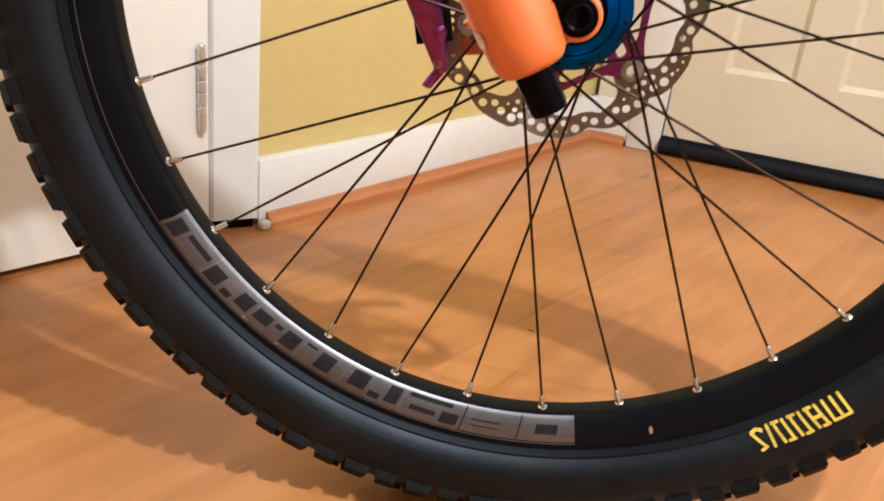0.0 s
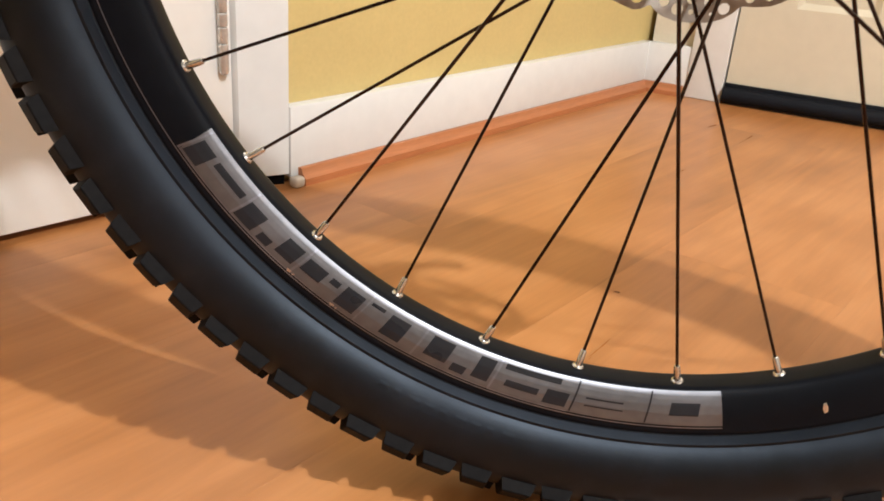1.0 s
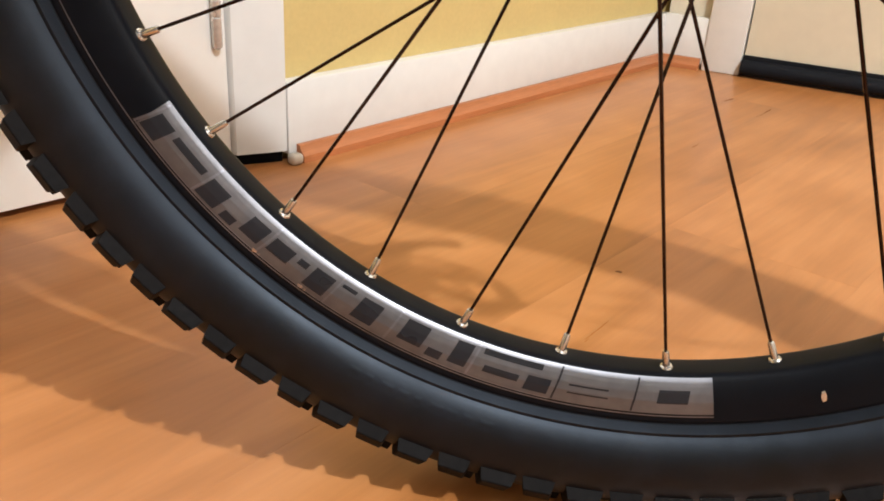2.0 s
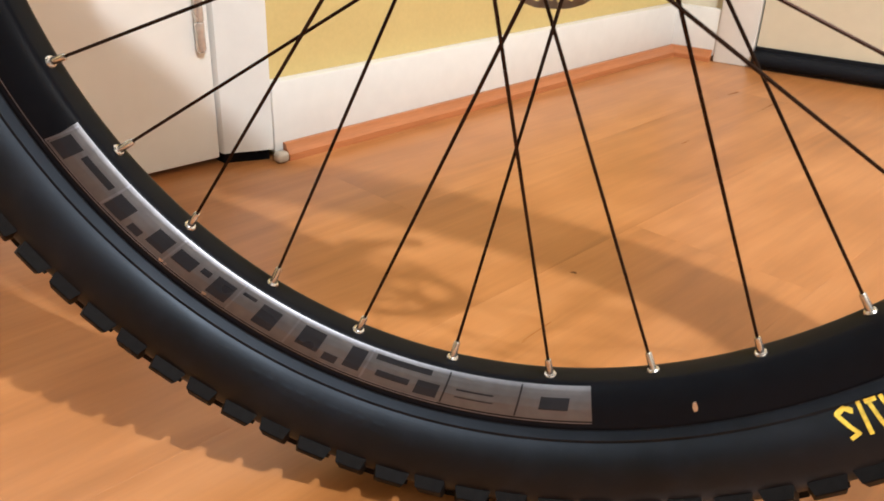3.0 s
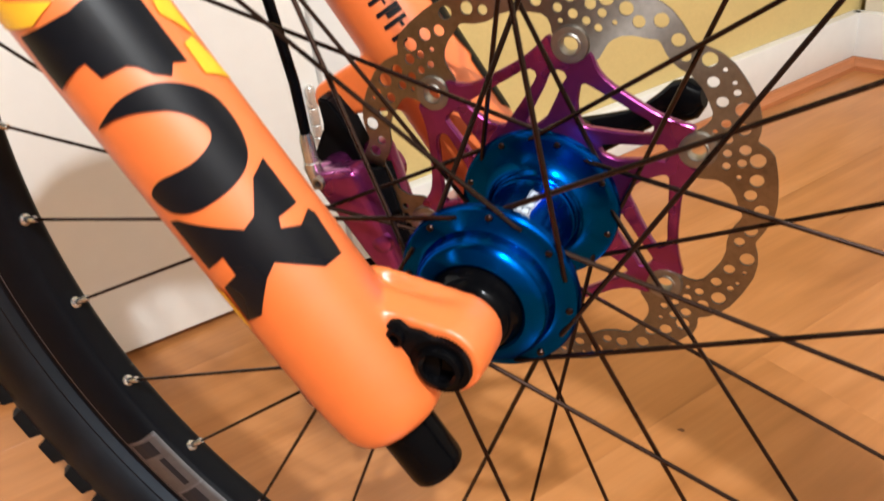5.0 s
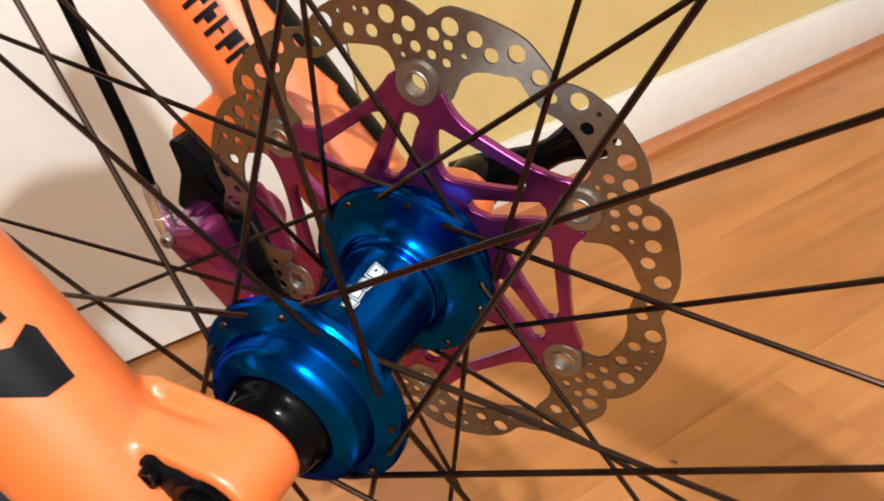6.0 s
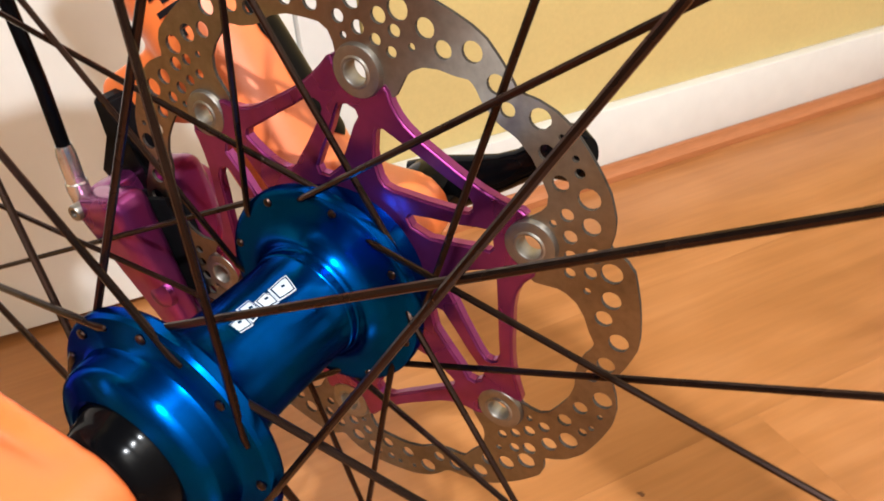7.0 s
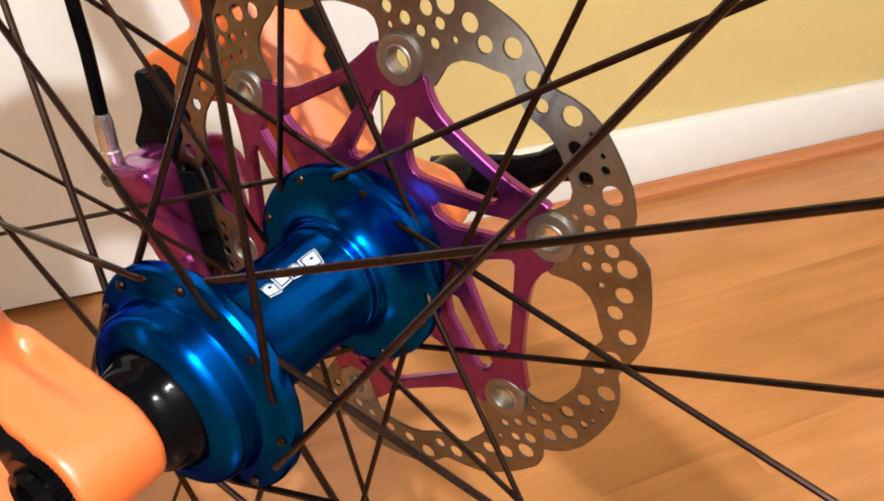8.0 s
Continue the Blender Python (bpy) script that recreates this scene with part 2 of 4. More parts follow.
def wrapped(loops, place, step_x=0, step_y=0):
    """A thin print of that outline, cut into strips and laid on a curved surface by place(x, y)."""
    bm = fill(loops)
    xs, ys = [v.co.x for v in bm.verts], [v.co.y for v in bm.verts]
    for lo, hi, step, axis in ((min(xs), max(xs), step_x, 0), (min(ys), max(ys), step_y, 1)):
        if step:
            for k in range(math.ceil(lo / step), math.floor(hi / step) + 1):
                co, no = [0, 0, 0], [0, 0, 0]
                co[axis], no[axis] = k * step, 1
                bmesh.ops.bisect_plane(bm, geom=[*bm.verts, *bm.edges, *bm.faces], plane_co=co, plane_no=no, dist=1e-7)
    for v in bm.verts:
        v.co = place(v.co.x, v.co.y)
    return bm


def circle(x, y, r, n=14):
    return [(x + r * math.cos(2 * math.pi * k / n), y + r * math.sin(2 * math.pi * k / n)) for k in range(n)]


def polar(r, a):
    return (r * math.cos(radians(a)), r * math.sin(radians(a)))


def rect(x0, y0, x1, y1):
    return [(x0, y0), (x1, y0), (x1, y1), (x0, y1)]


def turn_y(a):
    """A turn in the wheel's plane by a degrees, counted from x towards z."""
    return Matrix.Rotation(radians(-a), 4, "Y")


def along(o, a):
    """Axes at o whose x runs at a degrees on the floor."""
    return Matrix.Translation(o) @ Matrix.Rotation(radians(a), 4, "Z")


# ---- room ----
# Wall axes: x runs along the wall, y out of the room (into the wall), z up.
ANG_L, ANG_R = 56.35, -22.0
LEFT = along((-0.339, 0.524, 0), ANG_L)
DOOR = along((-0.483, 0.376, 0), 54.0)
CORNER_S = 0.928
CORNER = LEFT @ Vector((CORNER_S, 0.0, 0))
RIGHT = along(CORNER, ANG_R)
CEIL = 2.75


def wall_boxes(name, boxes, mat, label, m, bevel=0.0):
    bm = bmesh.new()
    for lo, hi in boxes:
        box(bm, lo, hi, bevel)
    return setting(name, bm, mat, label, "wall", m)


DOOR_W, DOOR_H = 0.83, 2.03
# left wall: yellow, with a door opening
DL0 = -0.066 - DOOR_W
BACK_S, FAR_S = -3.3, 2.3
wall_boxes("wall_west", [((BACK_S, 0.02, 0), (DL0 - 0.07, 0.16, CEIL)), ((DL0 - 0.07, 0.02, DOOR_H + 0.02), (0.0, 0.16, CEIL)), ((0.0, 0.02, 0), (CORNER_S + 0.2, 0.16, CEIL))],
           M_YELLOW, "yellow painted wall beside a white door", LEFT)
# right wall: cream, with a door opening
DR0, DR1 = 0.156, 0.156 + DOOR_W
wall_boxes("wall_north", [((0.0, 0.02, 0), (DR0 - 0.01, 0.16, CEIL)), ((DR0 - 0.01, 0.02, DOOR_H + 0.02), (DR1 + 0.01, 0.16, CEIL)), ((DR1 + 0.01, 0.02, 0), (FAR_S, 0.16, CEIL))],
           M_CREAM, "cream painted wall round a cream door", RIGHT)
FAR = RIGHT @ Vector((FAR_S, 0, 0))
BACK = LEFT @ Vector((BACK_S, 0.0, 0))
# Out of view; set near and pale so its bounce fills the shaded door.
wall_boxes("wall_east", [((-6.0, -0.16, 0), (0.3, 0.0, CEIL))], M_PALE, "plain unseen wall, pale to bounce light onto the white door", along(FAR, ANG_L))
# Never in view; dark so little light returns into the floor shadows.
wall_boxes("wall_south", [((-0.3, -0.16, 0), (FAR_S + 0.6, 0.0, CEIL))], M_TAN, "plain unseen wall, darkened to limit bounced light", along(BACK, ANG_R))

# Unseen ceiling, kept nearly black to hold back lamplight bouncing down.
bm = box(bmesh.new(), (-3.0, -4.4, CEIL), (4.2, 2.0, CEIL + 0.1))
setting("ceiling", bm, M_CEIL, "plain unseen ceiling, nearly black to cut bounced light", "ceiling")
bm = box(bmesh.new(), (-3.0, -4.4, -0.12), (4.2, 2.0, -0.009))
FLOOR = setting("floor", bm, M_UNDER, "orange beech-look laminate floor of long boards", "floor")


def skirting():
    bm = bmesh.new()
    box(bm, (-0.008, 0.001, 0.010), (CORNER_S + 0.012, 0.0195, 0.0965), 0.001)
    setting("baseboard", bm, M_WHITE, "white painted baseboard along the yellow wall", "baseboard", LEFT)
    # moulded strip
    for name, m, a, b, y0 in (("trim", LEFT, 0.003, CORNER_S - 0.004, 0.0), ("trim", RIGHT, -0.004, 0.080, 0.0)):
        bm = bmesh.new()
        prof = [(0.0, 0.0), (-0.0135, 0.0), (-0.0135, 0.0085), (-0.0128, 0.0095), (-0.0100, 0.0120), (-0.0072, 0.0160), (-0.0056, 0.0205), (-0.0040, 0.0212), (0.0, 0.0212)]
        ends = [[bm.verts.new((x, y0 + p[0], p[1])) for p in prof] for x in (a, b)]
        k = len(prof)
        for j in range(k):
            bm.faces.new((ends[0][j], ends[0][(j + 1) % k], ends[1][(j + 1) % k], ends[1][j]))
        bm.faces.new(ends[0][::-1])
        bm.faces.new(ends[1])
        bmesh.ops.recalc_face_normals(bm, faces=bm.faces)
        setting(name, bm, M_TRIM, "reddish-brown moulded wooden strip on the floor", "trim", m)
    bm = box(bmesh.new(), (-0.012, 0.001, 0.010), (0.0838, 0.0195, 0.0965), 0.001)
    setting("baseboard", bm, M_WHITE, "short white painted baseboard in the corner", "baseboard", RIGHT)


skirting()


def prism(bm, plan, z0, z1):
    """An upright block of that ground plan."""
    ends = [[bm.verts.new((x, y, z)) for x, y in plan] for z in (z0, z1)]
    k = len(plan)
    for j in range(k):
        bm.faces.new((ends[0][j], ends[0][(j + 1) % k], ends[1][(j + 1) % k], ends[1][j]))
    bm.faces.new(ends[0][::-1])
    bm.faces.new(ends[1])
    bmesh.ops.recalc_face_normals(bm, faces=bm.faces)
    return bm


def left_door():
    door = tagged(new("door_1"), "closed white painted flush door with a barrel hinge", "door", kind="structure")
    door.matrix_world = DOOR
    edge = 0.139
    bm = box(bmesh.new(), (edge - DOOR_W, 0.0, 0.008), (edge - 0.002, 0.04, DOOR_H), 0.003)
    part("door_leaf", bm, M_DOORWHITE, door)
    plan = [(0.1382, 0.04), (0.1382, -0.002), (0.1400, -0.0056), (0.158, -0.0120), (0.176, -0.0195), (0.1955, -0.0262), (0.1955, 0.04)]
    part("door_casing", prism(bmesh.new(), plan, 0.014, DOOR_H + 0.085), M_WHITE, door)
    bm = box(bmesh.new(), (edge - DOOR_W - 0.07, -0.02, 0.0), (edge - DOOR_W - 0.002, 0.05, DOOR_H + 0.085), 0.003)
    part("door_casing", bm, M_WHITE, door)
    bm = box(bmesh.new(), (edge - DOOR_W, -0.018, DOOR_H + 0.004), (0.1400, 0.06, DOOR_H + 0.085), 0.003)
    part("door_casing", bm, M_WHITE, door)
    for z0 in (0.142, 1.72):
        bm = bmesh.new()
        x, y = edge - 0.0165, -0.005
        t = 0.0
        for h in (0.031, 0.018, 0.015, 0.020, 0.022):
            lathe(bm, [(0.0, t), (0.0052, t), (0.0058, t + 0.0010), (0.0058, t + h - 0.0016), (0.0050, t + h - 0.0006), (0.0, t + h - 0.0006)], 18,
                  m=Matrix.Translation((x, y, z0)) @ Matrix.Rotation(radians(90), 4, "X"))
            t += h
        for cap in (0.0, t):
            r = bmesh.ops.create_uvsphere(bm, u_segments=14, v_segments=8, radius=0.0055)
            for v in r["verts"]:
                v.co = Vector((v.co.x, v.co.y, v.co.z * 0.8)) + Vector((x, y, z0 + cap))
        part("hinge", bm, M_HINGE, door, "pale metal barrel hinge")
    # Black filler in the gap below the casing, put there for its shade.
    plan = [(0.141, 0.039), (0.141, 0.0), (0.193, -0.020), (0.193, 0.039)]
    part("casing_gap_shade", prism(bmesh.new(), plan, 0.0, 0.0135), M_BLACK, door, "black block standing for the shade under the casing")


left_door()

# milky end cap of the floor strip
bm = bmesh.new()
box(bm, (-0.0145, -0.0155, 0.0), (0.0025, -0.001, 0.0135), 0.0045, 3)
tagged(part("trim_end_cap", bm, M_CLEAR, None, "", LEFT), "milky plastic end cap of the wooden floor strip", "end cap")


def right_door():
    door = tagged(new("door_2"), "closed cream panelled door with a black draught strip at its foot", "door", kind="structure")
    door.matrix_world = RIGHT
    x0, x1, z0, z1 = DR0 + 0.003, DR1 - 0.003, 0.012, DOOR_H
    panels = [(a, c, b, d) for a, b in ((0.256, 0.393), (0.470, 0.672), (0.749, 0.886)) for c, d in ((0.190, 0.86), (1.02, 1.88))]
    bm = fill([rect(x0, z0, x1, z1), *(rect(*p) for p in panels)])
    for v in bm.verts:
        v.co = Vector((v.co.x, 0.004, v.co.y))
    for a, c, b, d in panels:
        e = 0.011
        outer = [bm.verts.new((x, 0.004, z)) for x, z in rect(a, c, b, d)]
        inner = [bm.verts.new((x, 0.012, z)) for x, z in rect(a + e, c + e, b - e, d - e)]
        for k in range(4):
            bm.faces.new((outer[k], outer[(k + 1) % 4], inner[(k + 1) % 4], inner[k]))
        bm.faces.new(inner)
    front = [bm.verts.new((x, 0.004, z)) for x, z in rect(x0, z0, x1, z1)]
    back = [bm.verts.new((x, 0.044, z)) for x, z in rect(x0, z0, x1, z1)]
    for k in range(4):
        bm.faces.new((front[k], back[k], back[(k + 1) % 4], front[(k + 1) % 4]))
    bm.faces.new(back)
    bmesh.ops.remove_doubles(bm, verts=bm.verts, dist=1e-5)
    bmesh.ops.recalc_face_normals(bm, faces=bm.faces)
    part("door_leaf", bm, M_DOORCREAM, door, "cream door leaf with sunk panels", None, False)
    for a, b in ((0.084, DR0), (DR1, DR1 + 0.08)):
        bm = box(bmesh.new(), (a, -0.004, 0.0), (b, 0.0195, DOOR_H + 0.08), 0.003)
        part("door_casing", bm, M_WHITE, door)
    bm = box(bmesh.new(), (DR0, -0.004, DOOR_H + 0.004), (DR1, 0.0195, DOOR_H + 0.08), 0.003)
    part("door_casing", bm, M_WHITE, door)
    bm = bmesh.new()
    tube(bm, [(DR0 + 0.002, -0.006, 0.0185), (DR1 - 0.006, -0.006, 0.0185)], 0.0145, 16)
    box(bm, (DR0 + 0.002, -0.004, 0.006), (DR1 - 0.006, 0.0035, 0.040), 0.002)
    part("draught_strip", bm, M_SWEEP, door, "black padded draught strip")


right_door()


# ---- ceiling lamp ----
def ceiling_lamp():
    lamp = tagged(new("ceiling_lamp"), "small white ceiling lamp with two bare bulbs", "ceiling lamp")
    lamp.location = (LAMP.x + 0.08, LAMP.y + 0.035, CEIL)
    bm = lathe(bmesh.new(), [(0.0, -0.03), (0.05, -0.028), (0.055, 0.0), (0.0, 0.0)], 32, m=Matrix.Rotation(radians(90), 4, "X"))
    part("ceiling_rose", bm, M_SHADE, lamp)
    for sx in (-1, 1):
        bm = tube(bmesh.new(), [(0.02 * sx, 0.009 * sx, -0.02), (0.06 * sx, 0.026 * sx, -0.14), (0.08 * sx, 0.035 * sx, LAMP.z - CEIL + 0.06)], 0.006)
        part("lamp_arm", bm, M_SHADE, lamp)


ceiling_lamp()

# ---- the bicycle's front end ----
AXLE = Vector((0, 0, 0.381))
AT = Matrix.Translation(AXLE)
PHASE = -163.86
RN = 0.290
bicycle = tagged(new("bicycle"), "mountain bicycle front end with orange fork, blue hub and black tyre", "bicycle")


TYRE_HALF = [(0.3125, 0.0150), (0.3165, 0.0172), (0.3180, 0.0206), (0.3188, 0.0222), (0.3198, 0.0224), (0.3206, 0.0222), (0.3214, 0.0232), (0.3225, 0.0247), (0.3275, 0.0286), (0.3335, 0.0311), (0.3400, 0.0323), (0.3460, 0.0325), (0.3520, 0.0317), (0.3580, 0.0298), (0.3630, 0.0268), (0.3672, 0.0222), (0.3705, 0.0160), (0.3725, 0.0090), (0.3735, 0.0)]


def between(table, r):
    for (r0, w0), (r1, w1) in zip(table, table[1:]):
        if r0 <= r <= r1:
            return w0 + (w1 - w0) * (r - r0) / (r1 - r0)
    return table[0][1] if r < table[0][0] else table[-1][1]


def tyre():
    half = TYRE_HALF
    prof = [(r, -w) for r, w in half] + [(r, w) for r, w in half[-2::-1]]
    inner = [(0.3125, 0.012), (0.32, 0.012), (0.32, -0.012), (0.3125, -0.012)]
    bm = lathe(bmesh.new(), prof + inner, 192, closed=True)
    t = part("tyre", bm, M_RUBBER, bicycle, "black knobbly rubber tyre with dusty sidewall", AT)

    def block(sx, sy, sz, shear=0.0):
        b = box(bmesh.new(), (-sx / 2, -sy / 2, -0.003), (sx / 2, sy / 2, sz))
        for v in b.verts:
            k = 0.84 if v.co.z > 0 else 1.08
            v.co.x = v.co.x * k + shear * v.co.y
            v.co.y *= k
        bmesh.ops.bevel(b, geom=[e for e in b.edges if all(v.co.z > 0 for v in e.verts)], offset=0.0007, segments=1, affect="EDGES")
        me = bpy.data.meshes.new("tread_knob")
        b.to_mesh(me)
        b.free()
        return me

    shapes = {"shoulder_a": block(0.0200, 0.0140, 0.0064, 0.12), "shoulder_b": block(0.0176, 0.0165, 0.0058, -0.1), "centre_a": block(0.0150, 0.0120, 0.0068), "centre_b": block(0.0110, 0.0140, 0.0068, 0.2), "mid": block(0.0100, 0.0080, 0.0058)}
    rest = bmesh.new()
    count = 93
    for k in range(count):
        a = 360 * k / count - 3.0
        low = 150 < (a % 360) < 330
        alt = k % 2
        rows = []
        for side in (-1, 1):
            off = 0.0 if side < 0 else 1.5
            rows.append((a + off, side * 0.0272, 0.3605, side * 52, "shoulder_b" if alt else "shoulder_a"))
            if alt:
                rows.append((a + off + 1.2, side * 0.0095, 0.3722, side * 12, "centre_a"))
            else:
                rows.append((a + off + 0.6, side * 0.0080, 0.3726, side * 8, "centre_b"))
        for ang, y, r, lean, shape in rows:
            m = turn_y(ang) @ Matrix.Translation((r, y, 0)) @ Matrix.Rotation(radians(lean), 4, "Z") @ Matrix(((0, 0, 1, 0), (0, 1, 0, 0), (-1, 0, 0, 0), (0, 0, 0, 1)))
            if low or (shape.startswith("sh") and y < 0):
                piece("tread_knob", shapes[shape], M_KNOB, t, "", m, False)
            else:
                me = shapes[shape].copy()
                me.transform(m)
                rest.from_mesh(me)
                bpy.data.meshes.remove(me)
    tagged(part("tread_knobs", rest, M_KNOB, t, "", None, False), kind="stuff")

    # print on the sidewall: plain yellow shapes, and faint raised plain bars
    def lay(x, y, lift=0.0005, mid=-52.6, radius=0.3268):
        r = radius - y
        a = radians(mid + math.degrees(x / 0.327))
        return Vector((r * math.cos(a), -between(TYRE_HALF, r) - lift, r * math.sin(a)))

    # each mark is a few thick strokes (x0, y0, x1, y1) on a unit cell
    x, h = -0.0328, 0.0066
    pair = [(0.10, 0.95, 0.34, -0.95), (0.70, 0.95, 0.94, -0.95), (0.0, 0.96, 0.40, 0.96), (0.62, -0.96, 1.0, -0.96)]
    strokes = {"hook": [(0.90, 0.70, 0.55, 0.96), (0.55, 0.96, 0.12, 0.70), (0.12, 0.70, 0.80, -0.75), (0.80, -0.75, 0.40, -0.96)],
               "bar": [(0.5, -1.0, 0.5, 1.0)],
               "pair": pair,
               "pair_tied": pair + [(0.30, 0.05, 0.75, 0.05)],
               "comb": [(0.10, 1.0, 0.16, -0.85), (0.50, 1.0, 0.56, -0.85), (0.90, 1.0, 0.94, -0.85), (0.16, -0.95, 0.94, -0.95)]}
    for w, shape in ((0.0092, "hook"), (0.0046, "bar"), (0.0108, "pair"), (0.0108, "pair"), (0.0108, "pair_tied"), (0.0150, "comb")):
        mark = bmesh.new()
        for k, (x0, y0, x1, y1) in enumerate(strokes[shape]):
            a, b = Vector((x + w * x0, h * y0)), Vector((x + w * x1, h * y1))
            d = (b - a).normalized()
            n = Vector((-d.y, d.x)) * 0.00105
            a, b = a - d * 0.0008, b + d * 0.0008
            strip = wrapped([[tuple(a - n), tuple(b - n), tuple(b + n), tuple(a + n)]], lambda p, q: lay(p, q, 0.0006 + 0.00008 * k), 0.003, 0.002)
            me = bpy.data.meshes.new("tmp")
            strip.to_mesh(me)
            strip.free()
            mark.from_mesh(me)
            bpy.data.meshes.remove(me)
        part("print_mark", mark, M_LETTER, t, "yellow print")
        x += w + 0.0013
    for k in range(9):
        w, g = (0.006, 0.004, 0.007)[k % 3], k * 0.0095
        part("raised_mark", wrapped([rect(g, -0.0028, g + w, 0.0028)], lambda p, q: lay(p, q, 0.0004, -116.0, 0.3290), 0.003, 0.001), M_RUBBER, t, "faint raised mark")
    return t


tyre()


def rim():
    half = [(0.2899, 0.0), (0.2900, 0.0052), (0.2903, 0.0068), (0.2909, 0.0083), (0.2918, 0.0095), (0.2932, 0.0108), (0.2952, 0.0121), (0.2985, 0.0137), (0.3030, 0.0153), (0.3085, 0.0164), (0.3118, 0.0169), (0.3128, 0.0172), (0.3140, 0.0174), (0.3155, 0.0172), (0.3163, 0.0164), (0.3163, 0.0146), (0.3120, 0.0140)]
    side = half[:13]
    prof = [(r, -w) for r, w in half[::-1]] + [(r, w) for r, w in half[1:]]
    prof += [(0.300, 0.009), (0.300, -0.009)]
    bm = lathe(bmesh.new(), prof, 192, closed=True)
    ob = part("rim", bm, M_RIM, bicycle, "black satin rim with grey decals", AT)

    def lay(a, r, lift=0.00035):
        w = between(side, r)
        p = polar(r - lift * (0.7 if r < 0.2946 else 0.0), a)
        return Vector((p[0], -w - lift, p[1]))

    def show(name, loops, mat, lift, label=""):
        b = bmesh.new()
        for lp in loops:
            tmp = wrapped([lp], lambda x, y: lay(x, y, lift), 1.0, 0.0006)
            me = bpy.data.meshes.new("tmp")
            tmp.to_mesh(me)
            tmp.free()
            b.from_mesh(me)
            bpy.data.meshes.remove(me)
        return part(name, b, mat, ob, label)

    lo, hi = 0.2915, 0.3098
    cells = [-146.0, -138.0, -129.6, -121.4, -114.4, -105.4, -96.5, -88.5, -80.6]
    for k, (a0, a1) in enumerate(zip(cells, cells[1:])):
        b0, w = a0, a1 - a0
        show("decal", [rect(a0, lo, a1, hi)], M_DECAL, 0.00025, "silver-grey rim decal")
        h = hi - lo

        def q(x0, y0, x1, y1):
            return [[(b0 + w * x + 0.7 * (0.5 - y), lo + h * y) for x, y in ((x0, y0), (x1, y0), (x1, y1), (x0, y1))]]

        # separate dark blocks on each grey panel
        dark = {0: [(0.06, 0.28, 0.32, 0.92), (0.40, 0.30, 0.93, 0.50)],
                1: [(0.04, 0.30, 0.33, 0.92), (0.42, 0.66, 0.60, 0.92), (0.68, 0.24, 0.95, 0.80)],
                2: [(0.05, 0.28, 0.36, 0.70), (0.44, 0.30, 0.58, 0.48), (0.66, 0.24, 0.95, 0.86)],
                3: [(0.42, 0.20, 0.76, 0.86), (0.06, 0.20, 0.30, 0.30)],
                4: [(0.12, 0.16, 0.41, 0.76), (0.49, 0.62, 0.67, 0.88), (0.75, 0.14, 0.96, 0.80)],
                5: [(0.08, 0.10, 0.80, 0.24), (0.16, 0.52, 0.58, 0.72), (0.67, 0.44, 0.95, 0.88)],
                6: [(0.01, 0.04, 0.035, 0.96), (0.17, 0.43, 0.68, 0.48), (0.18, 0.66, 0.70, 0.70)],
                7: [(0.01, 0.04, 0.035, 0.96), (0.31, 0.30, 0.70, 0.68)]}[k]
        loops = []
        for d in dark:
            loops += q(*d)
        show("decal_mark", loops, M_DECALK, 0.0005, "dark mark on the rim decal")
        if k < 6:
            show("decal_line", [*q(0.0, 0.03, 0.03, 1.0), *q(0.031, 0.965, 0.99, 1.0)], M_EDGE, 0.0006, "pale line round the rim decal")
    # The crease's highlight, painted as a pale line over part of the rim.
    show("rim_highlight", [rect(-214.0, 0.3107, -80.6, 0.3113)], M_EDGE, 0.0003, "thin pale line painted as the highlight on the rim's crease")
    # small pale chip on the rim's side
    show("chip", [[(-70.35, 0.3022), (-70.05, 0.3018), (-69.95, 0.3045), (-70.05, 0.3072), (-70.4, 0.3078), (-70.5, 0.3052)]], M_NIPPLE, 0.0004, "pale chip")
    for at in (-129.9, -124.3):
        show("chip", [[(at - 0.3, 0.3086), (at + 0.25, 0.3084), (at + 0.3, 0.3098), (at - 0.2, 0.3102)], [(at + 0.5, 0.3088), (at + 0.7, 0.3088), (at + 0.65, 0.3100), (at + 0.45, 0.3100)]], M_NIPPLE, 0.0006, "small bright fleck")
    return ob


rim()


